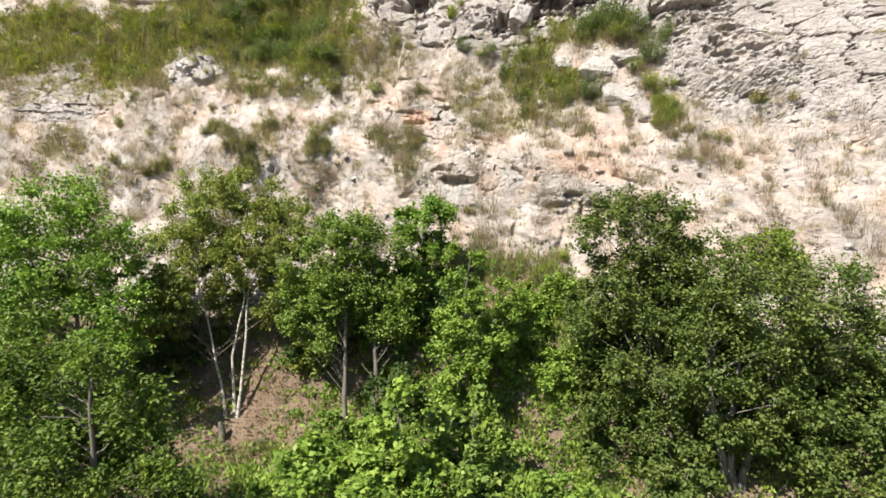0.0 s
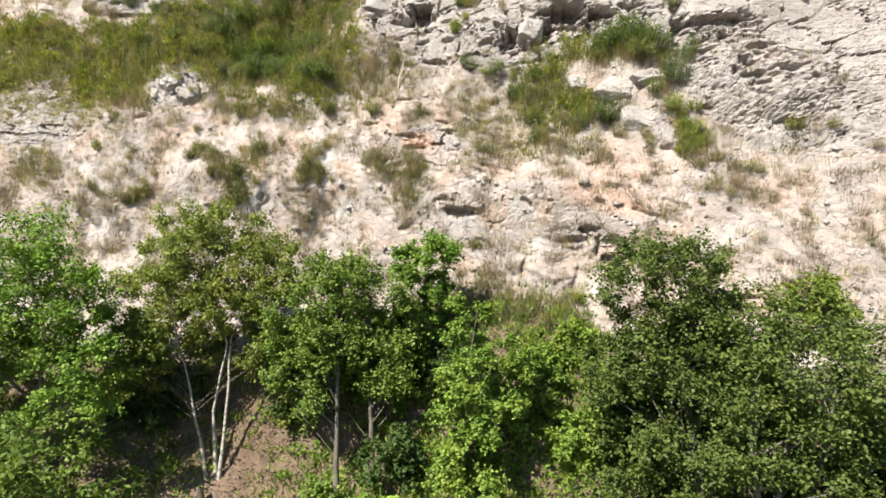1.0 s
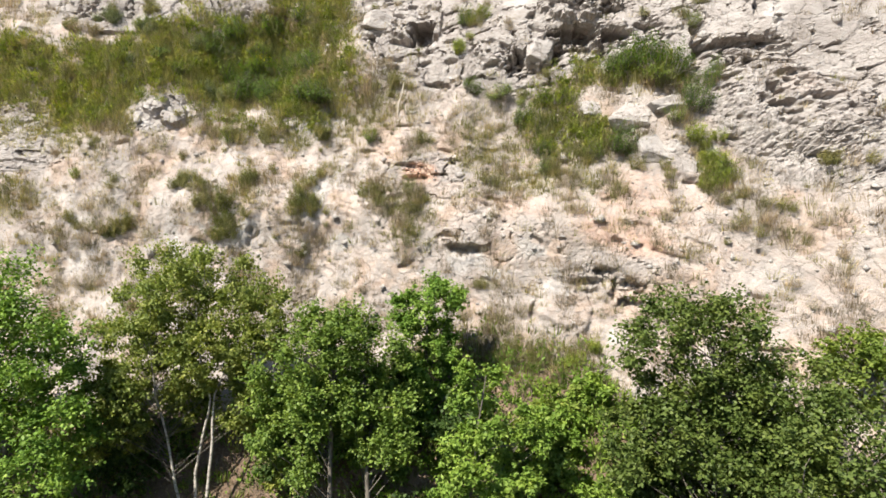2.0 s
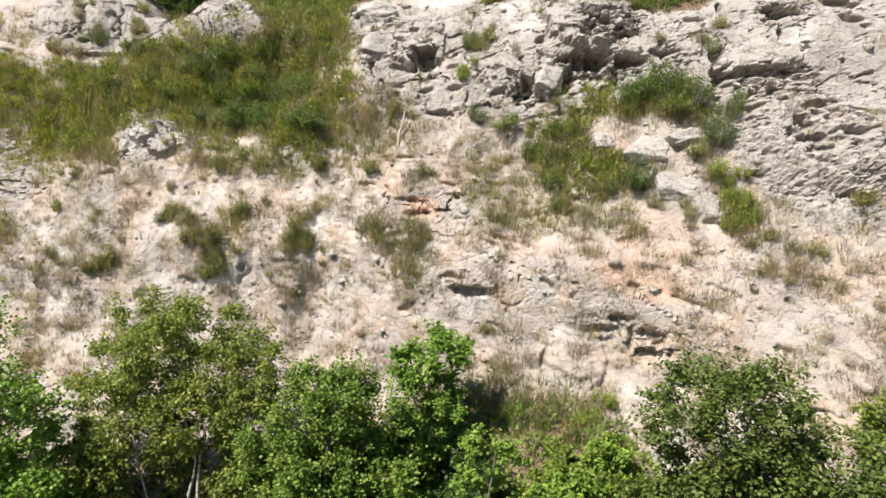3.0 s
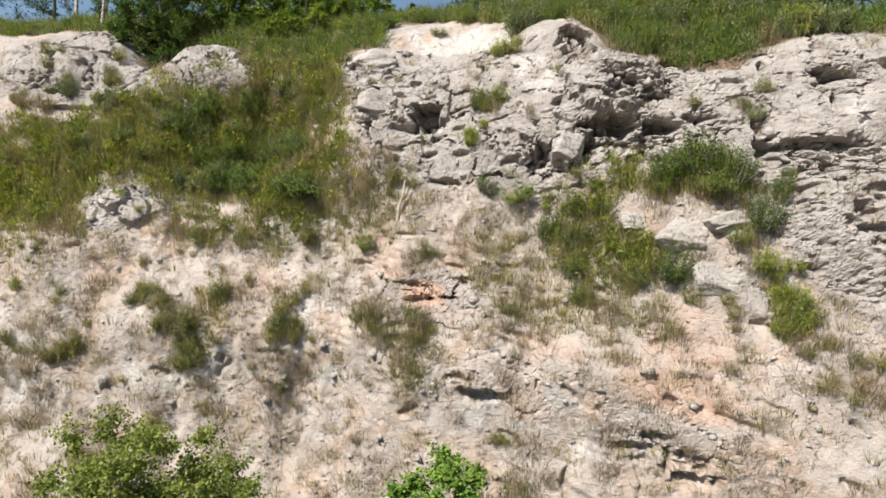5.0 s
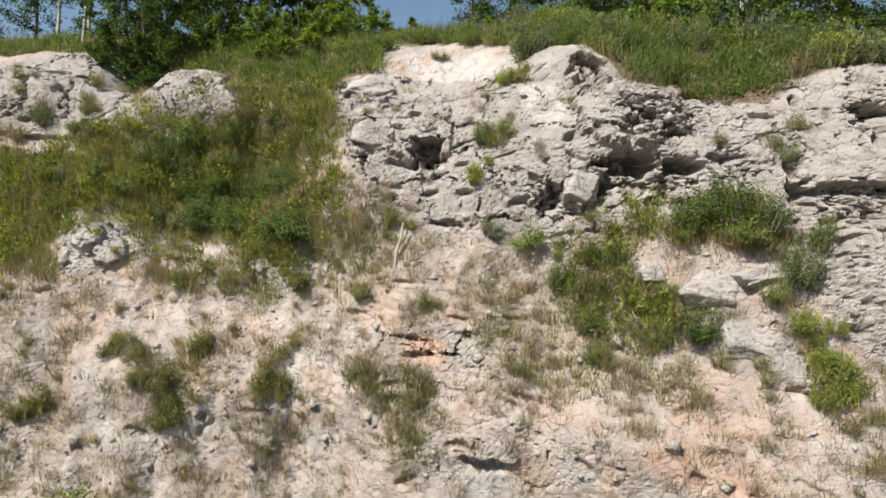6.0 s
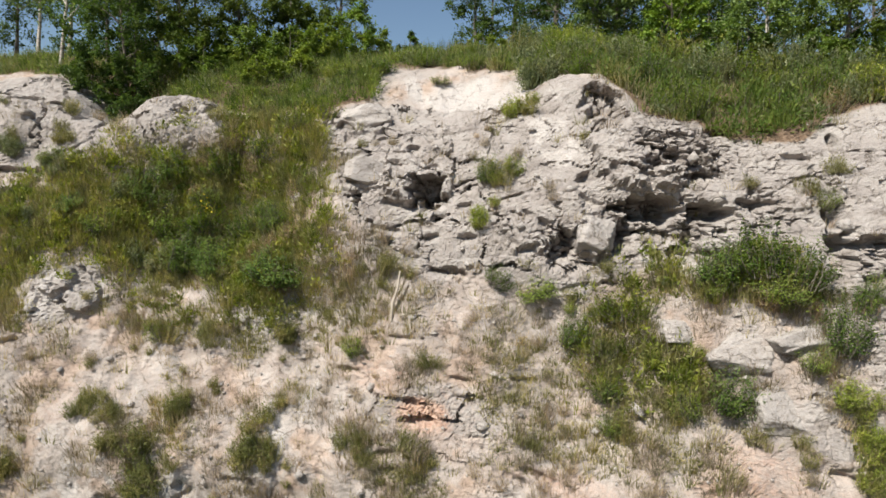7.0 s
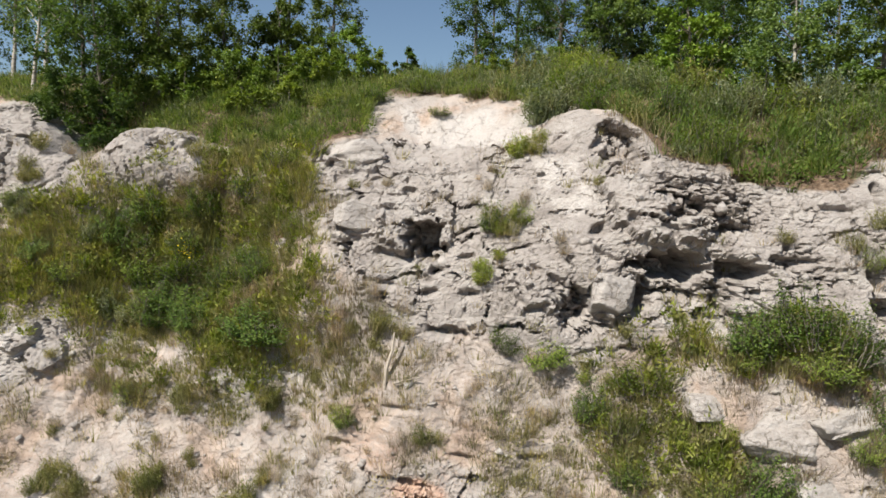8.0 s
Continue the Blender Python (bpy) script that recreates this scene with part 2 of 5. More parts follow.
GRASS_GREEN = leaf_material("green_grass", (0.110, 0.128, 0.022), (0.195, 0.215, 0.042), (0.30, 0.295, 0.088), 0.38, 0.6, (0.27, 0.235, 0.125))
GRASS_RIM = leaf_material("rim_grass", (0.06, 0.092, 0.019), (0.12, 0.164, 0.034), (0.215, 0.245, 0.078), 0.4, 0.6, (0.205, 0.205, 0.105))
GRASS_SAGE = leaf_material("sage_leaf", (0.085, 0.105, 0.055), (0.15, 0.172, 0.095), (0.25, 0.265, 0.17), 0.3, 0.7)
GRASS_OLIVE = leaf_material("olive_grass", (0.135, 0.128, 0.061), (0.230, 0.216, 0.101), (0.378, 0.338, 0.189), 0.3, 0.7)
GRASS_DRY = leaf_material("dry_grass", (0.22, 0.175, 0.12), (0.35, 0.29, 0.21), (0.50, 0.43, 0.33), 0.25, 0.8)
WEED_BROWN = leaf_material("dry_weed", (0.15, 0.115, 0.085), (0.24, 0.19, 0.145), (0.34, 0.28, 0.22), 0.2, 0.8)
FLOWER = leaf_material("yellow_flower", (0.5, 0.36, 0.02), (0.7, 0.52, 0.03), (0.8, 0.62, 0.06), 0.2, 0.7)
BARK_BIRCH = bark_material("birch_bark", (0.10, 0.088, 0.075), (0.42, 0.385, 0.335), 2.5)
BARK_GREY = bark_material("grey_bark", (0.05, 0.042, 0.034), (0.15, 0.13, 0.105), 0.6)
BARK_DEAD = bark_material("weathered_wood", (0.16, 0.13, 0.10), (0.40, 0.35, 0.29), 0.4)

# ---- the ground: valley floor, quarried slope, rim and hilltop in one sheet ----
PROFILE_Y = [-3000, -60, 10, 14, 15.5, 17, 18.6, 19.6, 20.2, 20.5, 21.1, 21.6, 22.3, 22.8, 23.2, 23.8, 24.8, 26.5, 28.5, 33, 37, 45, 70, 3000]
PROFILE_Z = [-3, -1, -0.3, 0.4, 1.2, 2.8, 4.5, 5.8, 7.4, 8.6, 9.8, 11, 12.4, 13.5, 14.7, 15.9, 16.7, 18, 19, 20, 20.7, 21.2, 21.8, 24]


def steps(breaks):
    """Grid lines from stretches (from, to, spacing)."""
    out = []
    for a, b, d in breaks:
        n = max(1, int(round((b - a) / d)))
        out += list(a + (b - a) * np.arange(n) / n)
    return np.array(out + [breaks[-1][1]])


def far(a, b, n):
    return list(np.geomspace(a, b, n))


xs = steps([(-60, -30, 3), (-30, -18, 0.3), (-18, -13, 0.085), (-13, -4, 0.046), (-4, 9.5, 0.038), (9.5, 13, 0.07), (13, 30, 0.3), (30, 60, 3)])
xs = np.concatenate([-np.array(far(62, 3000, 14))[::-1], xs, far(62, 3000, 14)])
# distance along the profile
py, pz = np.array(PROFILE_Y, float), np.array(PROFILE_Z, float)
arc = np.concatenate([[0], np.cumsum(np.hypot(np.diff(py), np.diff(pz)))])
at_y = lambda y: np.interp(y, py, arc)
ss = steps([(at_y(-60), at_y(2), 4), (at_y(2), at_y(13), 0.3), (at_y(13), at_y(17), 0.13), (at_y(17), at_y(19.2), 0.075), (at_y(19.2), at_y(21.3), 0.048), (at_y(21.3), at_y(25.2), 0.037), (at_y(25.2), at_y(29), 0.08), (at_y(29), at_y(40), 0.22), (at_y(40), at_y(70), 2)])
ss = np.concatenate([at_y(-60) - np.array(far(2, 2900, 14))[::-1], ss, at_y(70) + np.array(far(2, 2900, 14))])
# rounded profile: mean over a short window
off = np.linspace(-0.55, 0.55, 11)
sy = np.mean([np.interp(ss + o, arc, py) for o in off], axis=0)
sz = np.mean([np.interp(ss + o, arc, pz) for o in off], axis=0)
ny, nz = -np.gradient(sz, ss), np.gradient(sy, ss)
nl = np.hypot(ny, nz)
ny, nz = ny / nl, nz / nl


def lateral(x):
    """How far the face comes forward along its length."""
    x = np.clip(x, -40, 20)
    return np.where(x > -4, 0.26 * x, -1.04 + 0.085 * (x + 4))


X, S = np.meshgrid(xs, ss)
Y0, Z0 = np.repeat(sy[:, None], len(xs), 1) - lateral(X), np.repeat(sz[:, None], len(xs), 1)
NY, NZ = np.repeat(ny[:, None], len(xs), 1), np.repeat(nz[:, None], len(xs), 1)
steep = smooth(0.35, 0.65, -NY)
near = smooth(40, 22, np.abs(X)) * smooth(-20, 0, Y0) * smooth(75, 50, Y0)

# where bare bedded rock stands out
def zone(items, wobble=1.0):
    out = np.zeros_like(X)
    dx, dz = 0.9 * wobble * vnoise(X / 1.4, Z0 / 1.4, 41) , 0.6 * wobble * vnoise(X / 1.4 + 9, Z0 / 1.4, 43)
    for x0, z0, rx, rz, turn in items:
        out = np.maximum(out, blob(X + dx * 0.5, Z0 + dz * 0.5, x0, z0, rx, rz, turn))
    return out


ROCK_ZONES = [(-1.5, 16.3, 1.7, 0.6, 0), (0.9, 16.2, 1.5, 0.6, 0), (-1.5, 14.6, 1.7, 2.0, 12), (-3.1, 16.0, 1.0, 0.7, 8), (-2.9, 14.7, 0.8, 0.55, 10), (1.3, 14.2, 2.3, 1.7, -8), (4.4, 14.9, 3.0, 1.6, -4),
              (8.5, 14.6, 3.2, 2.1, -4), (9.2, 11.6, 2.1, 2.0, -20), (12.0, 12.0, 2.4, 4.0, 0), (-13.2, 16.4, 2.9, 1.5, -6), (-8.3, 16.3, 1.6, 0.75, -12),
              (-10.2, 11.8, 0.9, 0.6, 25), (6.4, 10.4, 0.7, 0.4, -25), (4.4, 7.2, 1.8, 0.8, -22), (0.8, 8.0, 2.0, 0.8, -14), (-0.9, 9.6, 1.4, 0.7, -4), (-15.5, 10.6, 1.8, 1.4, -8)]
butt = np.maximum(blob(X, Z0, -13.5, 16.9, 2.8, 1.4, 0, 0.4), blob(X, Z0, -8.3, 16.35, 1.7, 0.75, -12, 0.4))
rock = zone(ROCK_ZONES + [(-13.5, 16.9, 2.6, 1.3, 0)]) * np.maximum(steep, butt) * (1 - 0.72 * smooth(10.2, 8.8, Z0))
green = zone([(-7.6, 13.9, 3.2, 2.0, -4), (-10.8, 13.4, 2.4, 1.1, 8), (-5.6, 15.6, 1.9, 1.0, -5), (-5.2, 13.0, 1.5, 1.5, 30), (-13.6, 12.9, 2.4, 1.0, 10), (-17.5, 13.0, 3.4, 1.3, 5), (-13.2, 12.0, 2.2, 0.8, 15), (-16.0, 12.2, 1.6, 0.8, 0),
              (2.6, 11.5, 0.8, 1.0, -20), (4.8, 12.9, 1.5, 0.6, -6), (3.3, 11.2, 0.9, 0.7, -10), (2.9, 12.5, 1.0, 0.35, 0)])
soilz = zone([(-3.0, 11.8, 1.3, 0.9, 30), (1.5, 5.0, 1.6, 0.8, 0), (-1.7, 8.7, 0.7, 0.9, 0)])
ochre = zone([(-1.3, 9.65, 0.75, 0.5, -8), (1.6, 8.8, 1.3, 0.42, -12), (4.6, 8.2, 1.7, 0.75, -14), (4.9, 9.3, 1.2, 0.8, 0), (-2.2, 10.4, 0.9, 0.5, 0)], 0.8)
ochre = ochre * (0.46 + 0.26 * zone([(-1.15, 9.72, 0.7, 0.34, -8)]) + 0.15 * zone([(4.6, 8.0, 1.0, 0.4, -14)]))
ochre = np.maximum(ochre, 0.28 * zone([(-9.0, 9.6, 1.3, 0.7, 20), (9.4, 12.1, 1.2, 0.6, -10), (0.5, 10.2, 2.2, 1.4, 0), (6.5, 8.2, 2.2, 1.6, 0)]))
chalkz = zone([(-0.5, 17.3, 1.3, 0.55, 0), (-2.8, 18.5, 0.5, 0.4, -30), (0.2, 17.0, 0.9, 0.4, 0), (1.5, 15.8, 0.45, 0.9, 15), (0.25, 7.3, 0.7, 0.4, 0), (4.6, 5.8, 0.6, 0.5, 0), (-6.4, 7.8, 0.9, 0.45, 20),
               (-4.4, 8.4, 0.8, 0.9, 20), (-4.6, 11.6, 1.0, 0.5, 10), (-10.2, 11.7, 0.8, 0.6, 20), (8.9, 14.3, 0.6, 0.5, 30), (-3.5, 7.6, 0.8, 0.6, 10), (3.6, 13.2, 0.7, 0.4, 0), (-8.6, 7.4, 0.6, 0.9, 10),
               (-12, 7.0, 0.8, 0.7, 0), (1.0, 6.8, 0.9, 0.4, 0), (2.6, 6.9, 1.2, 0.5, -15), (2.2, 7.6, 0.8, 0.3, -15)], 1.2)

chalkz = np.maximum(chalkz, 0.7 * zone([(-9.0, 8.2, 2.6, 1.2, 12), (-4.2, 9.6, 1.8, 1.4, 20), (-12.5, 8.6, 2.0, 1.2, 0), (-5.0, 7.6, 2.2, 0.8, 0), (-2.6, 8.2, 1.3, 1.1, 10), (-0.8, 7.1, 1.8, 0.8, 0), (0.6, 9.0, 1.4, 0.6, -10), (-7.5, 10.4, 1.6, 0.8, 10)]))
chalkz = chalkz * (0.3 + 0.7 * smooth(-0.25, 0.45, fbm(X / 0.8, Z0 / 0.7, 4, 45)))
chalkz = np.clip(np.maximum(chalkz, zone([(-0.5, 17.3, 1.2, 0.5, 0), (0.2, 17.0, 0.8, 0.35, 0), (1.3, 17.2, 0.9, 0.3, -10), (-1.8, 17.6, 0.6, 0.3, -30)])), 0, 1)
olive = zone([(-14.5, 11.3, 2.8, 1.0, 0), (-15, 8.6, 1.2, 0.6, 0), (-12.3, 11.2, 1.5, 0.6, 0), (-6.2, 11.0, 1.1, 0.5, 0), (-1.2, 8.3, 0.8, 0.6, 0), (-7.0, 8.6, 0.6, 1.1, 10), (3.6, 10.2, 0.9, 0.7, 0), (0.8, 10.3, 0.9, 1.1, 0), (2.0, 9.6, 0.8, 0.5, 0)], 1.4)

# smoother pinkish-cream lower slope
cream = zone([(3.6, 7.3, 5.0, 1.9, -16), (6.8, 8.6, 2.8, 1.8, -10), (1.2, 9.0, 2.0, 0.8, -12)])
ochre = np.maximum(ochre, 0.25 * cream)

# relief
W = Z0 + 0.10 * X + 0.28 * fbm(X / 2.6, Z0 / 2.2, 3, 11)
WL = Z0 + 0.28 * X + 0.2 * fbm(X / 2.2, Z0 / 1.8, 3, 12)
tilt_low = smooth(10.5, 8.5, Z0)
W = W * (1 - tilt_low) + WL * tilt_low
warp = 0.16 * fbm(X / 0.7, Z0 / 0.5, 5, 21, 0.6)
fine_warp = 0.05 * fbm(X / 0.16, Z0 / 0.12, 3, 22, 0.6)
e1, c1 = cells(X / 1.35 + 1.2 * warp, W / 0.8 + warp, 31, 0.12)
e2, c2 = cells(X / 0.5 + 1.6 * warp + fine_warp, W / 0.27 + 1.2 * warp, 32, 0.4)
e3, c3 = cells(X / 0.19 + 3 * fine_warp, W / 0.12 + 2 * fine_warp, 33, 0.6)
joint = lambda e, w: np.exp(-(e / w) ** 2)
vuggy = blob(X, Z0, 8.9, 11.4, 1.9, 1.9, -18, 0.35)             # pitted, honeycombed outcrop
rough = np.maximum(smooth(0.15, 0.6, fbm(X / 1.7, Z0 / 1.4, 3, 51)), 0.6 * vuggy)
broken = np.maximum(smooth(0.0, 0.45, fbm(X / 0.9, Z0 / 0.7, 3, 53)), 0.5 * vuggy)
# faces of large rounded blocks, smaller broken pieces where it is rough, crumbly skin with pits
e4, c4 = cells(X / 0.105 + 2 * fine_warp, W / 0.085 + 2 * fine_warp, 34, 0.9)
rock_relief = 0.06 + 0.10 * (c1 - 0.5) - 0.05 * joint(e1, 0.07) + (0.08 + rough) * (0.045 * (c2 - 0.5) - 0.025 * joint(e2, 0.10) * broken) + 0.034 * (c3 - 0.5) * (0.35 + rough) + 0.026 * (c4 - 0.5)
crumble = fbm(X / 0.24, W / 0.17, 4, 52, 0.62)
pits = smooth(0.22, 0.5, fbm(X / 0.15 + 2 * warp, W / 0.085, 3, 55, 0.6)) * smooth(-0.25, 0.3, fbm(X / 0.8, Z0 / 0.6, 2, 56))
rock_relief += 0.012 * crumble - (0.03 + 0.02 * vuggy) * pits
crust = 1 - 2 * np.abs(vnoise(X / 0.34 + 2 * warp, Z0 / 0.26, 59)) + 0.5 * (1 - 2 * np.abs(vnoise(X / 0.15, Z0 / 0.12 + 2 * warp, 60)))
rock_relief = rock_relief * (1 - 0.75 * vuggy) + vuggy * (0.035 * crust + 0.04 * (c4 - 0.5) + 0.05 * (c3 - 0.5) - 0.05 * pits)
# beds that end in a small overhang, here and there
bed = W / 0.46 + 0.25 * fbm(X / 1.9, Z0 / 1.9, 2, 57)
bed_i = np.floor(bed)
bed_on = smooth(0.05, 0.35, fbm(X / 1.1 + 3.7 * bed_i, 2.3 * bed_i + 0.01 * X, 2, 58))
rock_relief += 0.04 * (1 - vuggy) * bed_on * np.clip(1 - 1.3 * (bed - bed_i), 0, 1)
es, cs = cells(X / 0.5 + warp, W / 0.3 + warp, 35, 0.7)
et, ct = cells(X / 0.19 + fine_warp, W / 0.11 + fine_warp, 36, 0.8)
chips = smooth(0.05, 0.55, fbm(X / 1.2, Z0 / 1.0, 3, 64))
soft_relief = 0.14 * (1 - 0.45 * cream) * fbm(X / 1.0, Z0 / 2.1, 3, 61) + 0.04 * smooth(0.25, 0.9, fbm(X / 1.6, Z0 / 1.6, 3, 62)) * (cs - 0.2) * smooth(0.02, 0.25, es) + 0.02 * (ct - 0.4) * chips + (1 - 0.4 * cream) * 0.022 * fbm(X / 0.2, Z0 / 0.2, 3, 63)
# thin cracks along the bedding, on the barer parts of the slope
thin = W / 0.23
thin_i = np.floor(thin)
crack_on = smooth(0.1, 0.4, fbm(X / 1.3 + 4, Z0 / 0.8, 3, 71))
crack = np.exp(-((thin - thin_i - 0.5 + 0.45 * fbm(X / 0.5, Z0 / 0.5, 3, 72)) / 0.10) ** 2) * crack_on * (hash2(thin_i, np.floor(X / 0.7 + 3.3 * hash2(thin_i, thin_i * 0, 4)), 14) > 0.5)
rocky = np.clip(rock * 1.3, 0, 1)
worn = zone([(7.9, 14.9, 2.6, 1.3, -4), (10.5, 14.5, 2.0, 1.6, 0), (1.2, 15.2, 1.3, 1.2, 10), (5.9, 15.0, 0.7, 0.7, 0), (2.6, 16.4, 1.2, 0.6, -14)])
rock_relief = rock_relief * (1 - 0.65 * worn)
D = np.maximum(steep, butt) * (0.45 * fbm(X / 5.0, Z0 / 4.0, 2, 81) + rocky * rock_relief * np.maximum(smooth(0.45, 0.75, -NY), butt) + (1 - rocky) * (soft_relief - 0.06 * crack * (1 - green)))
D += (1 - steep) * (0.18 * fbm(X / 2.3, Y0 / 2.3, 4, 91) + 0.05 * fbm(X / 0.4, Y0 / 0.4, 5, 92, 0.6)) * smooth(8, 14, Y0)
D -= 0.75 * blob(X, Z0, -7.2, 14.2, 2.2, 1.6, 0, 0.8)          # grassed gully
D += 0.45 * blob(X, Z0, 8.9, 11.8, 1.6, 1.1, -15, 0.35)         # bedded outcrop
D += 0.3 * blob(X, Z0, 4.4, 7.7, 2.3, 0.9, -20, 0.9)
D += 0.6 * blob(X, Z0, -13.5, 16.8, 2.2, 1.0, 0, 0.5)           # buttress under the trees
D += 0.5 * blob(X, Z0, -8.3, 16.3, 1.5, 0.6, -12, 0.5)
D += 0.4 * blob(X, Z0, 2.5, 16.6, 1.1, 0.45, -14, 0.6)           # rounded block under the rim
D -= 0.8 * blob(X, Z0, -10.7, 17.2, 0.9, 0.7, 0, 0.6)           # hollow beneath the bush

# blocks that stand proud, with a sharp lower edge, and hollows with a sharp roof
ragged = 0.16 * fbm(X / 0.35, Z0 / 0.3, 4, 95, 0.65)
ragged_gap = 0.5 * fbm(X / 0.26, Z0 / 0.2, 4, 96, 0.68)
PROUD, CUT = np.zeros_like(X), np.zeros_like(X)


def ellipse(x0, z0, rx, rz, turn, power, edge):
    """The stretch of the grid round a tilted ellipse, its distance from the centre (1 at the border) and its height there."""
    reach = 1.7 * max(rx, rz) + 0.1
    cols = slice(*np.searchsorted(xs, (x0 - reach, x0 + reach)))
    rows = slice(*np.searchsorted(sz, (z0 - reach, z0 + reach)))
    c, s = math.cos(radians(turn)), math.sin(radians(turn))
    dx, dz = X[rows, cols] - x0, Z0[rows, cols] - z0
    u, v = (dx * c + dz * s) / rx, (-dx * s + dz * c) / rz
    return (rows, cols), (np.abs(u) ** power + np.abs(v) ** power) ** (1 / power) + edge[rows, cols], v


def block(x0, z0, rx, rz, h, turn=0.0):
    at, r, v = ellipse(x0, z0, rx, rz, turn, 3.0, ragged)
    PROUD[at] += h * (1 - smooth(0.9, 1.0, r)) * (1 - 0.25 * np.clip(v, -1.2, 1.2))


def hollow(x0, z0, rx, rz, depth, turn=0.0):
    at, r, v = ellipse(x0, z0, rx, rz, turn, 2.2, ragged_gap)
    CUT[at] = np.maximum(CUT[at], depth * (1 - smooth(0.8, 1.08, r)) * (1 - 0.2 * np.clip(v, -1.2, 1.2)))


BLOCKS = [(-3.15, 16.35, 0.72, 0.42, 0.12, 8), (-2.85, 14.75, 0.66, 0.40, 0.14, 12), (-1.55, 15.05, 0.85, 0.95, 0.25, 4),
          (3.55, 15.3, 1.25, 0.75, 0.3, 6), (4.95, 15.0, 0.55, 0.85, 0.12, 0), (6.1, 14.95, 0.55, 0.75, 0.12, 0), (1.3, 13.75, 0.95, 0.5, 0.18, 22), (2.35, 13.45, 0.42, 0.36, 0.3, 0),
          (7.9, 14.6, 0.95, 1.1, 0.15, 0), (6.25, 10.1, 0.42, 0.28, 0.16, -10), (3.0, 6.3, 0.75, 0.55, 0.22, -18),
          (-10.45, 11.95, 0.42, 0.30, 0.3, 30), (-9.8, 11.65, 0.42, 0.32, 0.25, 20), (0.2, 7.95, 0.75, 0.24, 0.22, -6)]
for args in BLOCKS:
    block(*args)
D += 0.6 * PROUD
# holes in the wall round the cave
CAVE_WALL = [(-1.31, 14.43, 0.38, 0.39, 1.3, 0), (-0.77, 12.65, 0.38, 0.08, 0.35, 0), (-1.86, 14.06, 0.57, 0.08, 0.3, -8), (-0.32, 13.37, 0.19, 0.09, 0.25, 0), (-1.03, 13.91, 0.14, 0.19, 0.3, 0), (1.75, 13.24, 0.2, 0.36, 0.5, -35), (-1.15, 13.35, 0.17, 0.08, 0.25, 0), (-0.41, 14.13, 0.14, 0.06, 0.2, 10), (-1.7, 15.51, 0.18, 0.09, 0.2, 0), (-2.09, 13.46, 0.35, 0.05, 0.2, -5), (2.66, 16.23, 0.44, 0.2, 0.35, -15), (2.15, 14.7, 0.22, 0.09, 0.25, 40), (-3.08, 14.6, 0.37, 0.07, 0.25, -8)]
# broken ledge with deep pockets
LEDGE = [(3.47, 14.12, 0.6, 0.23, 0.9, -4), (4.63, 14.08, 0.38, 0.22, 0.8, 0), (2.91, 13.47, 0.17, 0.26, 0.5, 0), (4.33, 13.67, 0.09, 0.28, 0.4, 0), (4.04, 13.22, 0.26, 0.08, 0.3, 0), (5.55, 14.36, 0.47, 0.08, 0.3, 0), (4.0, 15.13, 0.21, 0.08, 0.3, 0), (4.45, 14.99, 0.1, 0.19, 0.3, -45), (3.57, 14.9, 0.19, 0.08, 0.25, 0), (3.87, 15.58, 0.14, 0.07, 0.2, 0), (4.99, 15.98, 0.2, 0.07, 0.25, 0), (7.11, 15.62, 0.06, 0.29, 0.4, 0), (6.88, 13.42, 0.21, 0.5, 0.6, 0), (6.83, 14.17, 0.11, 0.13, 0.35, 0), (6.43, 15.34, 0.26, 0.07, 0.2, 0)]
# holes in the pillar and the pitted outcrop
PILLAR = [(8.52, 15.32, 0.4, 0.19, 0.55, 0), (8.44, 14.72, 0.09, 0.37, 0.4, -15), (9.96, 15.62, 0.38, 0.17, 0.6, 0), (8.1, 13.03, 0.22, 0.18, 0.6, 0), (7.52, 12.93, 0.3, 0.06, 0.3, 0), (7.93, 13.62, 0.9, 0.1, 0.35, 0), (8.87, 12.54, 0.37, 0.1, 0.35, 10), (7.39, 12.48, 0.17, 0.08, 0.3, -30), (8.31, 12.07, 0.15, 0.15, 0.3, 0), (8.47, 11.96, 0.16, 0.17, 0.35, 0), (8.13, 11.74, 0.16, 0.11, 0.3, 0), (8.58, 11.65, 0.39, 0.09, 0.35, 0), (9.52, 11.75, 0.37, 0.13, 0.4, 0), (10.09, 15.08, 0.26, 0.11, 0.3, 0), (10.41, 14.89, 0.15, 0.08, 0.3, 0)]
# undercut ledges low on the slope
LOW_CRACKS = [(0.2, 7.61, 0.45, 0.12, 0.45, 0), (3.75, 6.92, 0.43, 0.1, 0.35, 0), (4.02, 7.18, 0.23, 0.07, 0.3, -8), (4.28, 6.75, 0.07, 0.33, 0.35, 0), (4.69, 6.46, 0.4, 0.1, 0.4, 0), (4.5, 6.87, 0.58, 0.05, 0.25, -6), (3.68, 6.69, 0.29, 0.05, 0.25, 0), (4.29, 7.97, 0.19, 0.07, 0.25, 0), (5.48, 7.71, 0.66, 0.05, 0.22, -16), (6.34, 8.04, 0.37, 0.04, 0.2, -20), (7.47, 6.79, 0.19, 0.07, 0.25, -15), (7.68, 5.54, 0.33, 0.1, 0.35, 0), (8.94, 6.03, 0.12, 0.09, 0.3, 0), (2.2, 6.14, 0.06, 0.33, 0.3, -15), (6.9, 6.01, 0.32, 0.07, 0.25, -10)]
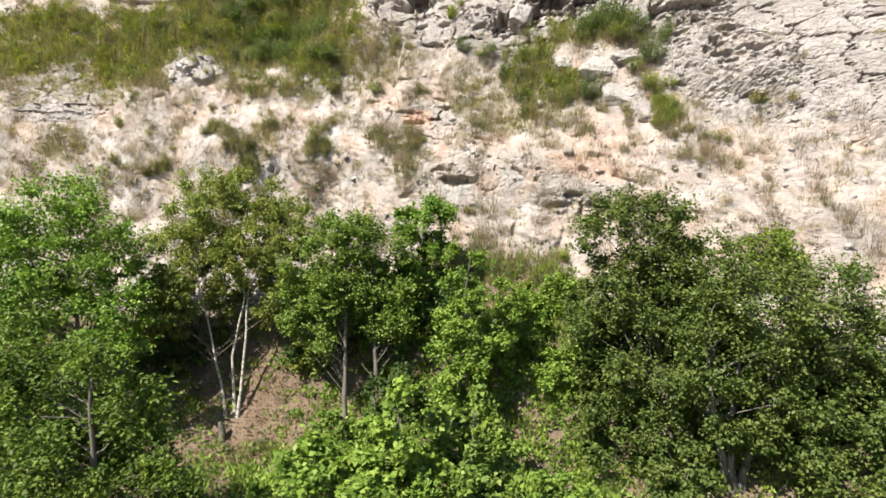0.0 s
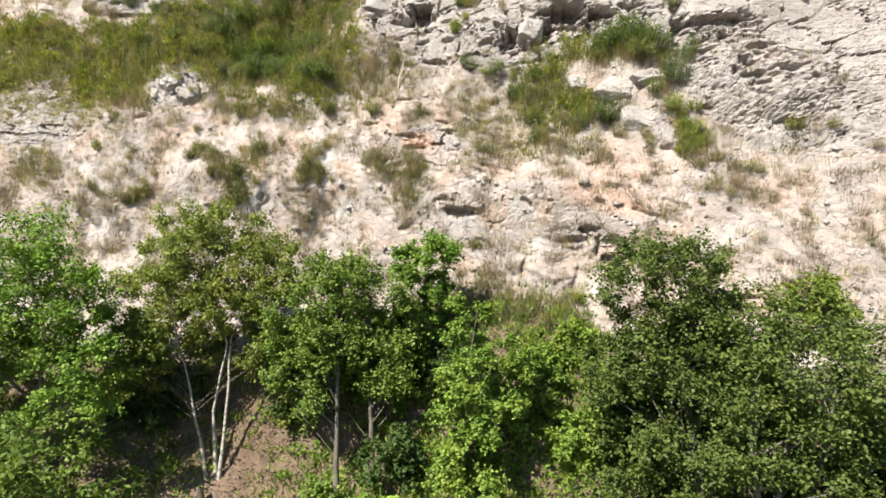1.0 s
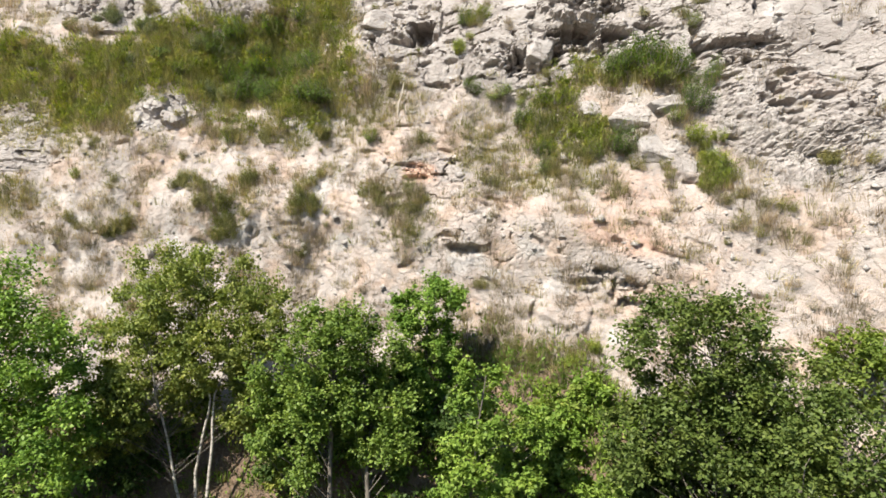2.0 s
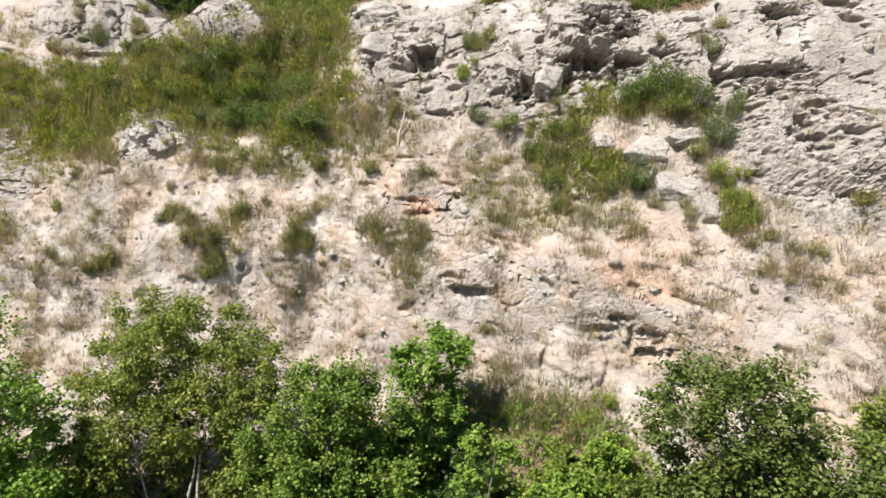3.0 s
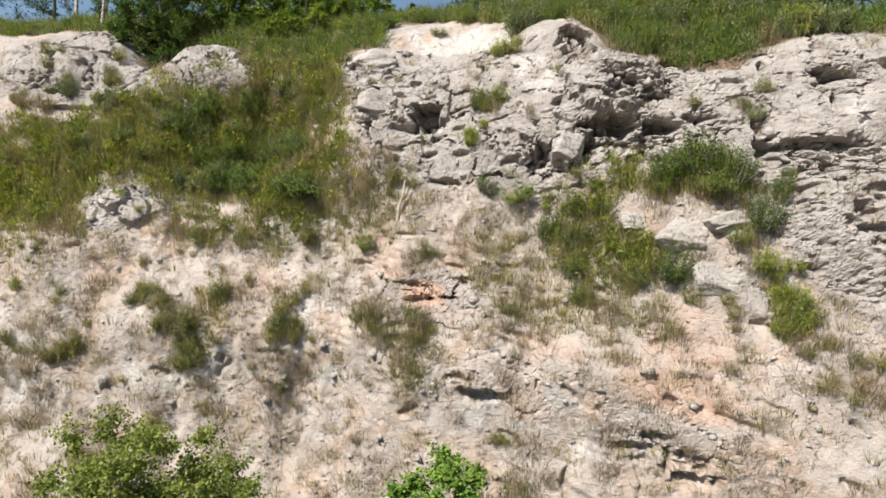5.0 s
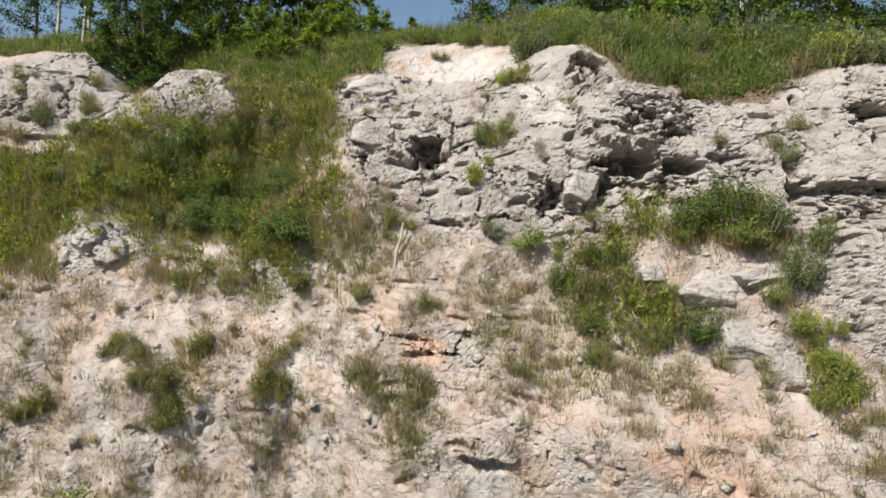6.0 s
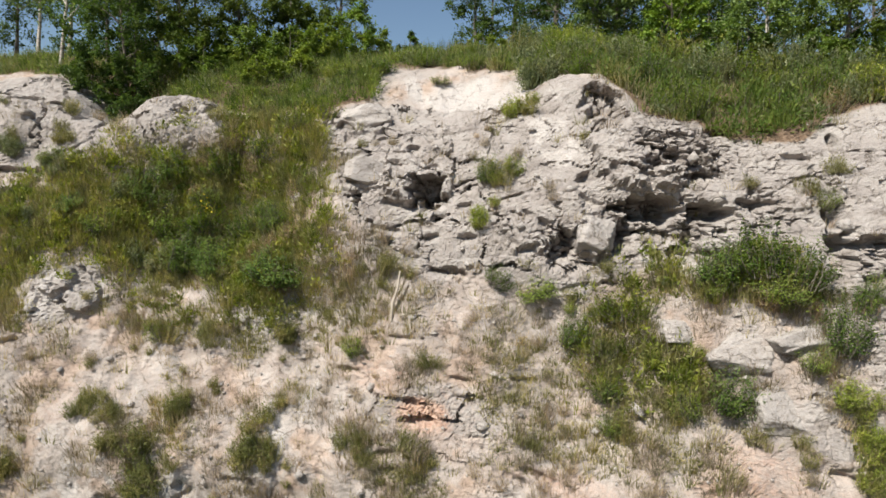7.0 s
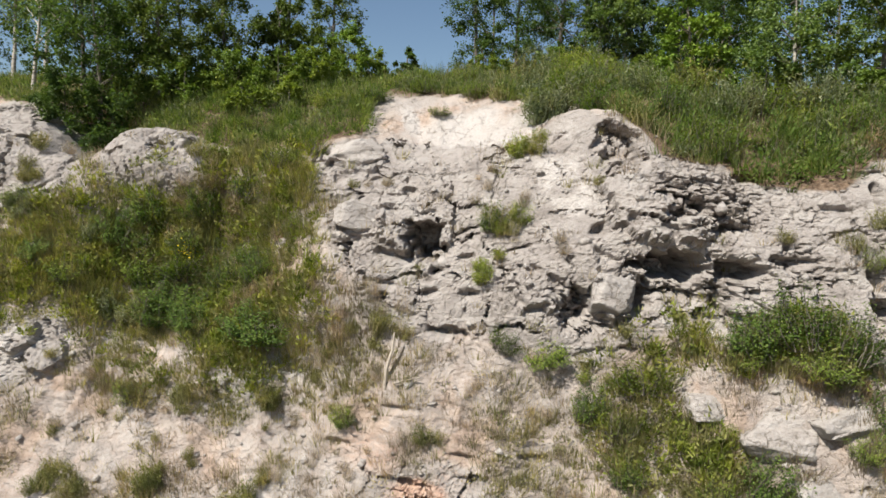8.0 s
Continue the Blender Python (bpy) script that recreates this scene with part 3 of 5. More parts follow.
# thin open seams low on the slope
LOW_SEAMS = [(4.86, 8.45, 0.32, 0.04, 0.2, 0), (7.84, 7.79, 0.21, 0.04, 0.2, -40), (4.28, 9.14, 0.24, 0.04, 0.2, 15), (0.76, 8.88, 0.39, 0.04, 0.2, -15), (2.33, 7.86, 0.29, 0.04, 0.2, -35), (-0.25, 7.95, 0.27, 0.09, 0.25, 0), (-1.44, 7.07, 0.34, 0.05, 0.25, 25), (-1.84, 8.67, 0.39, 0.05, 0.3, 8), (-6.47, 7.89, 0.17, 0.08, 0.25, 40), (-8.14, 7.5, 0.25, 0.06, 0.2, -8), (-5.05, 8.11, 0.33, 0.04, 0.2, 0), (0.94, 6.86, 0.29, 0.04, 0.2, -8)]
# thin open seams in the middle of the slope
SLOPE_SEAMS = [(-1.27, 9.6, 0.38, 0.09, 0.4, 0), (-1.55, 9.95, 0.32, 0.04, 0.2, 0), (-1.63, 11.15, 0.34, 0.04, 0.2, 0), (-2.88, 10.45, 0.27, 0.04, 0.2, 0), (-1.86, 8.97, 0.33, 0.04, 0.3, 12), (-6.42, 7.68, 0.24, 0.05, 0.25, 35), (-6.54, 7.49, 0.12, 0.05, 0.2, 40), (-8.06, 7.4, 0.25, 0.04, 0.2, 0), (-11.24, 10.52, 0.25, 0.06, 0.2, 15), (0.97, 10.67, 0.27, 0.04, 0.25, 8), (-0.17, 10.14, 0.44, 0.04, 0.2, 0), (-0.43, 10.51, 0.23, 0.04, 0.2, 0), (1.92, 9.69, 0.22, 0.04, 0.2, -35), (1.24, 8.98, 0.61, 0.04, 0.2, -14), (6.5, 9.66, 0.41, 0.04, 0.25, -8), (5.76, 9.69, 0.25, 0.04, 0.2, 15)]
# seams in the rocks beside the gully
FAR_SEAMS = [(-12.82, 14.82, 0.95, 0.07, 0.3, 0), (-12.29, 14.18, 0.58, 0.09, 0.3, 0), (-3.58, 16.04, 0.24, 0.07, 0.3, 0), (-11.48, 15.01, 0.19, 0.07, 0.2, 0), (-13.47, 15.36, 0.41, 0.05, 0.2, 0), (-3.09, 14.72, 0.39, 0.04, 0.2, -15), (-5.74, 16.14, 0.17, 0.06, 0.15, 0), (-12.88, 16.51, 0.42, 0.05, 0.15, 0)]
for args in CAVE_WALL + LEDGE + PILLAR + LOW_CRACKS + LOW_SEAMS + SLOPE_SEAMS + FAR_SEAMS:
    hollow(*args)
# small weathered holes in the pitted outcrop and along the ledges
hole_rng = random.Random(4)
for x0, z0, rx, rz, count in [(8.9, 11.6, 1.4, 1.4, 34), (1.5, 13.4, 1.4, 0.8, 12), (8.2, 13.2, 1.2, 0.7, 14), (3.6, 15.2, 1.5, 0.7, 16), (-1.6, 14.6, 0.9, 1.0, 14), (4.3, 6.8, 1.0, 0.4, 8), (-13.4, 15.6, 2.0, 0.9, 10), (4.2, 13.6, 1.2, 0.5, 16)]:
    for _ in range(count):
        k = hole_rng.uniform(0.05, 0.14)
        hollow(x0 + rx * hole_rng.gauss(0, 0.55), z0 + rz * hole_rng.gauss(0, 0.55), k * hole_rng.uniform(1.0, 2.4), k * hole_rng.uniform(0.3, 0.7), k * 1.8, hole_rng.uniform(-40, 20))


def soften(a):
    b = a.copy()
    b[1:-1] = (a[:-2] + 2 * a[1:-1] + a[2:]) / 4
    c = b.copy()
    c[:, 1:-1] = (b[:, :-2] + 2 * b[:, 1:-1] + b[:, 2:]) / 4
    return c


D = D * near
CUT = soften(CUT) * near * (0.8 + 0.35 * c2)
# open joints between the blocks
shatter = zone([(4.1, 13.75, 1.5, 0.55, -3), (1.9, 13.3, 0.7, 0.45, 0), (4.2, 15.2, 1.0, 0.6, 10), (2.7, 16.15, 0.5, 0.3, -15), (8.1, 13.3, 1.0, 0.5, 0), (8.6, 15.2, 0.7, 0.5, 0)], 0.5) + 0.4 * zone([(4.2, 6.8, 0.9, 0.4, -15), (-1.3, 9.75, 0.5, 0.3, 0)], 0.5)
CUT += near * rocky * steep * (1 - 0.65 * worn) * (1 - 0.8 * vuggy) * (0.30 * joint(e1, 0.034) * smooth(-0.1, 0.5, broken) + 0.15 * joint(e2, 0.075) * smooth(0.1, 0.8, broken) * (0.12 + rough))
# shattered places: small angular pieces at uneven depths with open gaps between
CUT += near * np.maximum(steep, butt) * shatter * (0.22 * smooth(0.45, 0.95, c2) + 0.10 * c3 + 0.24 * joint(e2, 0.10) + 0.08 * joint(e3, 0.16))

PX, PY, PZ = X, Y0 + NY * D + CUT, Z0 + NZ * D - 0.65 * blob(X, Y0, -5.4, 16.0, 3.0, 2.2, 0, 0.7) - smooth(2.5, 8, X) * (1.3 * smooth(24.8, 28.5, Y0 + lateral(X)) + 0.8 * smooth(28.5, 33, Y0 + lateral(X)))
rows_n, cols_n = X.shape
verts = np.stack([PX, PY, PZ], -1).reshape(-1, 3)
i = np.arange(rows_n * cols_n).reshape(rows_n, cols_n)
faces = np.stack([i[:-1, :-1], i[:-1, 1:], i[1:, 1:], i[1:, :-1]], -1).reshape(-1, 4)
ground_mesh = quick_mesh("ground", verts, faces)
flat_face = (rocky[:-1, :-1] > 0.3).ravel()
ground_mesh.polygons.foreach_set("use_smooth", ~flat_face)
rim_zone = (np.abs(X) < 20) * smooth(-0.15, 0.15, Z0 - np.interp(X, [-18, -14.8, -12.8, -10, -7.3, -4.7, -3.6, -3.15, -2.95, -1.1, 0, 1.4, 2.2, 2.7, 3.5, 4.7, 5.1, 6.6, 7.3, 8.2, 12], [18.1, 18.3, 17.4, 17.2, 16.8, 16.5, 16.7, 16.9, 18.6, 18.4, 18.1, 17.95, 17.5, 16.8, 16.1, 16.2, 15.9, 15.7, 16.3, 16.5, 16.7])) * (0.25 + smooth(34, 26, (Y0 + lateral(X)))) * smooth(42, 36, (Y0 + lateral(X))) * (1 - chalkz) * (1 - blob(X, Z0, -0.8, 17.2, 1.5, 0.6)) * (1 - blob(X, Z0, -13.3, 17.0, 2.1, 0.9)) * (1 - blob(X, Z0, -8.4, 16.7, 1.0, 0.4))
floor_soil = smooth(0.7, -0.5, Y0 + lateral(X) - np.interp(X, [-18, -4, -0.5, 3, 5, 12], [17.0, 17.6, 19.2, 19.3, 18.0, 17.4])) * 0.75 + smooth(26.2, 28, Y0 + lateral(X)) * 0.9
# bare earth with paler stones under the birch
soil_all = np.clip(np.maximum.reduce([0.45 * green, 0.25 * soilz, floor_soil, 0.36 * smooth(-0.1, 0.6, fbm(X / 0.9, Z0 / 1.1, 4, 97)) * (1 - rocky)]), 0, 1)
soil_all = np.maximum(soil_all, 0.9 * np.clip(rim_zone, 0, 1))
soil_all *= (1 - 0.8 * chalkz) * (1 - 0.7 * cream)
layer = np.stack([ochre, chalkz * 0.75, np.clip(rocky * 0.9 * (Z0 > 9.5) + 0.25 * rocky, 0, 1), soil_all], -1).reshape(-1, 4)
attr = ground_mesh.attributes.new("geology", "FLOAT_COLOR", "POINT")
attr.data.foreach_set("color", np.ascontiguousarray(layer, dtype=np.float32).ravel())
ground = part_mesh("ground", ground_mesh, ROCK)
tagged(ground, "pale weathered limestone quarry slope with bare soil and ledges", "ground", kind="structure")


# ---- where things stand on the ground ----
def spot(x, z):
    """The point of the cliff's surface at x and at height z of the even slope."""
    c, r = int(np.argmin(np.abs(xs - x))), int(np.argmin(np.abs(sz - z)))
    return Vector((PX[r, c], PY[r, c], PZ[r, c]))


def on_ground(x, y):
    c = int(np.argmin(np.abs(xs - x)))
    r = int(np.argmin(np.abs(PY[:, c] - y)))
    return Vector((PX[r, c], PY[r, c], PZ[r, c]))


area = np.gradient(xs)[None, :] * np.gradient(ss)[:, None]


def scatter(density, count):
    """count random points of the ground, by a density per square metre."""
    p = (np.clip(density, 0, None) * area).ravel()
    pick = rng.choice(p.size, count, p=p / p.sum())
    jit = (rng.random((count, 1)) - 0.5) * 0.04
    return verts[pick] + np.concatenate([jit, jit * 0, jit * 0], 1)


# ---- grass ----
def tufts(at, blades, height, width, spread, lean=0.5):
    """Blades of grass round each point: one narrow face a blade, leaning outwards."""
    n = len(at) * blades
    base = np.repeat(at, blades, 0)
    size = np.repeat(rng.uniform(0.55, 1.25, len(at)), blades)
    a = rng.uniform(0, 2 * math.pi, n)
    out = np.stack([np.cos(a), np.sin(a) * 0.8 - 0.25, np.zeros(n)], 1)
    side = np.stack([-np.sin(a), np.cos(a), np.zeros(n)], 1)
    h = height * size * rng.uniform(0.5, 1.1, n)
    b = lean * rng.uniform(0.1, 1.0, n) * h
    r = spread * size * np.sqrt(rng.random(n))
    root = base + out * r[:, None] - np.array([0, 0, 0.03])
    w = (width * rng.uniform(0.6, 1.3, n))[:, None]
    up = np.array([0, 0, 1.0])
    tip = root + out * b[:, None] + up * h[:, None]
    v = np.stack([root - side * w, root + side * w, tip], 1).reshape(-1, 3)
    f = np.arange(n * 3).reshape(n, 3)
    return v, f


def herbs(at, count, radius, height, length, width):
    """Low rounded clumps of narrow leaves."""
    n = len(at) * count
    size = np.repeat(rng.uniform(0.5, 1.35, len(at)), count)
    e = rng.normal(0, 1, (n, 3))
    e /= np.linalg.norm(e, axis=1)[:, None]
    e[:, 2] = np.abs(e[:, 2])
    q = np.repeat(at, count, 0) + e * np.array([radius, radius, height]) * (size * rng.uniform(0.3, 1.0, n))[:, None]
    d = e + rng.normal(0, 0.55, (n, 3)) + np.array([0, 0, 0.5])
    d /= np.linalg.norm(d, axis=1)[:, None]
    s = np.cross(d, rng.normal(0, 1, (n, 3)))
    s /= np.linalg.norm(s, axis=1)[:, None]
    l, w = (length * rng.uniform(0.6, 1.3, n))[:, None], (width * rng.uniform(0.6, 1.3, n))[:, None]
    v = np.stack([q - s * w * 0.5, q + s * w * 0.5, q + d * l], 1).reshape(-1, 3)
    return v, np.arange(n * 3).reshape(n, 3)


def herb_cover(name, density, count, per, radius, height, length, width, mat, label):
    v, f = herbs(scatter(density, count), per, radius, height, length, width)
    return tagged(part_mesh(name, quick_mesh(name, v, f), mat), label, "herbs", kind="stuff")


def grass(name, density, count, blades, height, width, spread, mat, label, lean=0.5):
    v, f = tufts(scatter(density, count), blades, height, width, spread, lean)
    ob = part_mesh(name, quick_mesh(name, v, f), mat)
    return tagged(ob, label, "grass", kind="stuff")


inside = (np.abs(X) < 20) * 1.0
patch = smooth(-0.1, 0.6, fbm(X / 0.9, Z0 / 0.9, 3, 101))
patch2 = smooth(-0.1, 0.5, fbm(X / 0.6 + 3, Z0 / 0.8, 3, 103))
on_face = steep * inside * (Z0 > 4.5) * (Z0 < 16.6)
bare = (1 - rocky * 0.93) * (1 - 0.75 * chalkz)
yy = Y0 + lateral(X)
foot = np.interp(X, [-18, -4, -0.5, 3, 5, 12], [17.0, 17.6, 19.2, 19.3, 18.0, 17.4])
floor_zone = (np.abs(X) < 13) * smooth(0.4, -0.3, yy - foot) * smooth(8, 11, yy)
grass("dry_grass_tufts", on_face * bare * (0.04 + patch * patch) * (1 - 0.7 * green), 2600, 24, 0.30, 0.006, 0.2, GRASS_DRY, "dry straw-coloured grass tufts scattered over the chalky slope", 0.9)
grass("olive_grass_tufts", on_face * bare * (0.02 + 0.6 * patch2 * patch + 0.6 * soilz + 0.8 * olive) * (1 - 0.3 * green), 2000, 24, 0.30, 0.008, 0.15, GRASS_OLIVE, "olive half-dry herb tufts scattered over the slope", 0.8)
grass("slope_grass", on_face * green * (1 - 0.9 * rocky) * (0.35 + patch), 1300, 24, 0.26, 0.010, 0.2, GRASS_GREEN, "green grass covering the upper slope", 1.0)
grass("slope_dry_grass", on_face * green * (1 - 0.9 * rocky) * (0.15 + patch2), 3400, 22, 0.34, 0.008, 0.18, GRASS_OLIVE, "olive seeding grass among the green herbs", 1.0)
herb_cover("slope_herbs", on_face * green * (1 - 0.9 * rocky) * (0.12 + patch), 1400, 56, 0.32, 0.42, 0.115, 0.045, GRASS_GREEN, "low green herbs covering the upper slope")
herb_cover("slope_grey_herbs", on_face * (green * (0.2 + patch2) + 0.06 * bare * patch2 + 0.5 * soilz + 0.6 * olive), 1500, 40, 0.22, 0.26, 0.08, 0.022, GRASS_OLIVE, "grey-olive wormwood clumps on the slope")
grass("rim_grass", rim_zone * (0.2 + patch), 2800, 20, 0.5, 0.010, 0.25, GRASS_RIM, "green meadow grass along the rim of the cliff", 0.9)
grass("rim_dry_grass", rim_zone * (0.2 + patch2), 1700, 18, 0.5, 0.007, 0.22, GRASS_OLIVE, "pale seeding grass along the rim of the cliff", 0.9)
weedy = smooth(0.0, 0.5, fbm(X / 0.8 + 0.4 * Z0, Z0 / 1.7, 4, 141))
grass("brown_weed_tufts", on_face * bare * (0.015 + weedy * weedy + 0.5 * soilz) * (1 - 0.6 * green), 7200, 18, 0.30, 0.006, 0.22, WEED_BROWN, "grey-brown dry weed stalks on the slope", 0.9)
herb_cover("rim_sage", rim_zone * smooth(0.05, 0.4, fbm(X / 1.3, Y0 / 1.3, 3, 131)) * smooth(33, 28, yy), 1300, 46, 0.36, 0.40, 0.11, 0.022, GRASS_SAGE, "grey-green sage clumps along the rim of the cliff")
herb_cover("rim_edge_herbs", rim_zone * (0.15 + patch) * smooth(28.5, 25.5, yy) * smooth(0.8, 2.0, X), 420, 60, 0.46, 0.60, 0.125, 0.036, LEAF_SHRUB_DARK, "dense green herbs overhanging the rim of the cliff")
herb_cover("rim_meadow_herbs", rim_zone * smooth(-10.5, -9.0, X) * smooth(-0.8, -2.0, X) * smooth(31, 29, yy), 800, 42, 0.36, 0.34, 0.11, 0.030, GRASS_RIM, "green meadow herbs on the hilltop edge")
herb_cover("rim_herbs", rim_zone * (0.03 + patch * patch), 1000, 50, 0.40, 0.48, 0.125, 0.042, GRASS_RIM, "leafy green herbs along the rim of the cliff")
grass("valley_grass", floor_zone * (1 - blob(X, Y0, -5.4, 16.4, 0.9, 0.8)), 1300, 18, 0.4, 0.016, 0.25, GRASS_RIM, "lush green grass at the foot of the slope", 0.9)
grass("leaf_litter", blob(X, Y0, -5.3, 16.0, 2.2, 2.0) * (yy < 19), 500, 14, 0.05, 0.03, 0.3, WEED_BROWN, "brown leaf litter on the bare earth under the birch", 2.0)
herb_cover("valley_herbs", floor_zone * (0.3 + blob(X, Y0, 1.5, 13.5, 5.0, 4.0)) * (1 - blob(X, Y0, -5.3, 16.2, 0.9, 1.0)), 1900, 34, 0.42, 0.38, 0.13, 0.075, LEAF_BRIGHT, "lush leafy undergrowth at the foot of the slope")


# ---- tubes, leaves, trees ----
def tube(points, radii, sides=7):
    """A tapered tube along a list of points."""
    pts, rr = np.array(points, float), np.array(radii, float)
    d = np.gradient(pts, axis=0)
    d /= np.linalg.norm(d, axis=1)[:, None]
    ref = np.array([0.13, 1.0, 0.07])
    u = np.cross(d, ref)
    u /= np.linalg.norm(u, axis=1)[:, None]
    w = np.cross(d, u)
    a = np.arange(sides) / sides * 2 * math.pi
    v = pts[:, None] + rr[:, None, None] * (np.cos(a)[None, :, None] * u[:, None] + np.sin(a)[None, :, None] * w[:, None])
    n = len(pts)
    k = np.arange((n - 1) * sides)
    r0, c0 = k // sides, k % sides
    c1_ = (c0 + 1) % sides
    f = np.stack([r0 * sides + c0, r0 * sides + c1_, (r0 + 1) * sides + c1_, (r0 + 1) * sides + c0], 1)
    return v.reshape(-1, 3), f


def wander(a, b, n, sway, rg):
    """Points from a to b, swaying a little."""
    t = np.linspace(0, 1, n)[:, None]
    p = np.array(a)[None] * (1 - t) + np.array(b)[None] * t
    bend = np.cumsum(rg.normal(0, sway, (n, 3)), 0) * np.sin(t * math.pi)
    return p + bend


def join(pieces):
    v, f, k = [], [], 0
    for a, b in pieces:
        v.append(a)
        f.append(b + k)
        k += len(a)
    return np.concatenate(v), np.concatenate(f)


def leaves(at, length, width, rg, droop=0.3):
    """One folded leaf of two faces at each point."""
    n = len(at)
    a = rg.uniform(0, 2 * math.pi, n)
    tilt = rg.normal(-droop, 0.5, n)
    d = np.stack([np.cos(a) * np.cos(tilt), np.sin(a) * np.cos(tilt), np.sin(tilt)], 1)
    up = np.array([0, 0, 1.0]) + rg.normal(0, 0.45, (n, 3))
    s = np.cross(d, up)
    s /= np.linalg.norm(s, axis=1)[:, None]
    nn = np.cross(s, d)
    l = (length * rg.uniform(0.65, 1.25, n))[:, None]
    w = (width * rg.uniform(0.7, 1.2, n))[:, None]
    fold = nn * w * 0.25
    v = np.stack([at, at + d * l * 0.45 + s * w * 0.5 + fold, at + d * l, at + d * l * 0.45 - s * w * 0.5 + fold], 1).reshape(-1, 3)
    return v, np.arange(n * 4).reshape(n, 4)


def crown_points(crowns, lumps, sprays, per, rg, flat=0.6):
    """Leaf places: crowns are (centre, radii); lumps on each, sprays of leaves on each lump."""
    centres, out = [], []
    total = sum(r[0] * r[2] for _, r in crowns)
    for c, r in crowns:
        for _ in range(max(3, int(lumps * r[0] * r[2] / total))):
            cand = rg.normal(0, 1, (3, 3))
            cand /= np.linalg.norm(cand, axis=1)[:, None]
            cand = np.array(c) + np.array(r) * cand * rg.uniform(0.35, 0.95, (3, 1))
            if centres:
                have = np.array([q_[0] for q_ in centres[-40:]])
                gap = np.min(np.linalg.norm(cand[:, None] - have[None], axis=2), axis=1)
                p = cand[int(np.argmax(gap))]
            else:
                p = cand[0]
            lr = rg.uniform(0.23, 0.41) * min(r)
            centres.append((p, lr))
            # leafy shoots that grow out of the lump, outwards and up, thinning to the tip
            grow = (p - np.array(c)) / np.array(r)
            e = rg.normal(0, 1, (sprays, 3)) + 0.7 * grow + np.array([0, 0, 0.35])
            e /= np.linalg.norm(e, axis=1)[:, None]
            long = lr * rg.uniform(0.6, 1.7, sprays)
            f = rg.uniform(0.12, 1.0, (sprays, per))
            q = p + e[:, None] * (long[:, None] * f)[:, :, None]
            thick = lr * (0.26 - 0.17 * f)[:, :, None]
            out.append((q + rg.normal(0, 1, q.shape) * thick * np.array([1, 1, flat])).reshape(-1, 3))
    return centres, np.concatenate(out)


def tree(name, label, stems, crowns, bark, leaf_mat, seed, lumps=40, sprays=24, per=22, leaf=(0.10, 0.075), radius=0.09, category="tree", droop=0.3, limbs_n=6, group=""):
    """stems: lists of points from the root up. Trunks, main limbs, twigs and a crown of single leaves."""
    rg = np.random.default_rng(seed)
    root = new(name)
    root.location = stems[0][0]
    o = np.array(stems[0][0])
    for st in stems:
        pts = np.concatenate([wander(st[j], st[j + 1], 6, 0.012, rg)[(0 if j == 0 else 1):] for j in range(len(st) - 1)]) - o
        t = np.linspace(0, 1, len(pts))
        rad = radius * (1 - 0.8 * t) + radius * 0.5 * np.exp(-t * 14)
        pts[0, 2] -= 0.15
        me = quick_mesh("trunk", *tube(pts, rad, 9))
        shade_smooth(me)
        part_mesh("trunk", me, bark, root)
    centres, at = crown_points(crowns, lumps, sprays, per, rg)
    main = [np.array(st) for st in stems]
    twigs = []
    order = sorted(range(len(centres)), key=lambda q: -centres[q][1])
    for rank, q in enumerate(order):
        p, lr = centres[q]
        st = main[int(np.argmin([np.linalg.norm(m_[-1] - p) for m_ in main]))]
        tall = st[-1][2] - st[0][2]
        flatd = np.hypot(*(p - (st[0] + st[-1]) / 2)[:2])
        f = (p[2] - st[0][2] - 0.7 * flatd) / max(tall, 0.1) + rg.normal(0, 0.08)
        if f < 0.3 and rank >= limbs_n:
            continue
        f = float(np.clip(f, 0.3, 0.95))
        seg = f * (len(st) - 1)
        j = min(int(seg), len(st) - 2)
        src = st[j] + (st[j + 1] - st[j]) * (seg - j)
        big = rank < limbs_n
        k = 7 if big else 4
        pts = wander(src, p, k, 0.03, rg) - o
        tb = tube(pts, np.linspace(radius * (0.45 if big else 0.2), 0.006, k), 5 if big else 3)
        if big:
            me = quick_mesh("limb", *tb)
            shade_smooth(me)
            part_mesh("limb", me, BARK_GREY, root)
        else:
            twigs.append(tb)
    if twigs:
        me = quick_mesh("twig_spray", *join(twigs))
        shade_smooth(me)
        part_mesh("twig_spray", me, BARK_GREY, root)
    part_mesh("crown", quick_mesh("crown", *leaves(at - o, leaf[0], leaf[1], rg, droop)), leaf_mat, root)
    tagged(root, label, category, group)
    return root


def stem(x, y, *rest):
    """A stem's points: it stands on the ground at x, y and goes through rest."""
    g = on_ground(x, y)
    return [(g.x, g.y, g.z)] + list(rest)


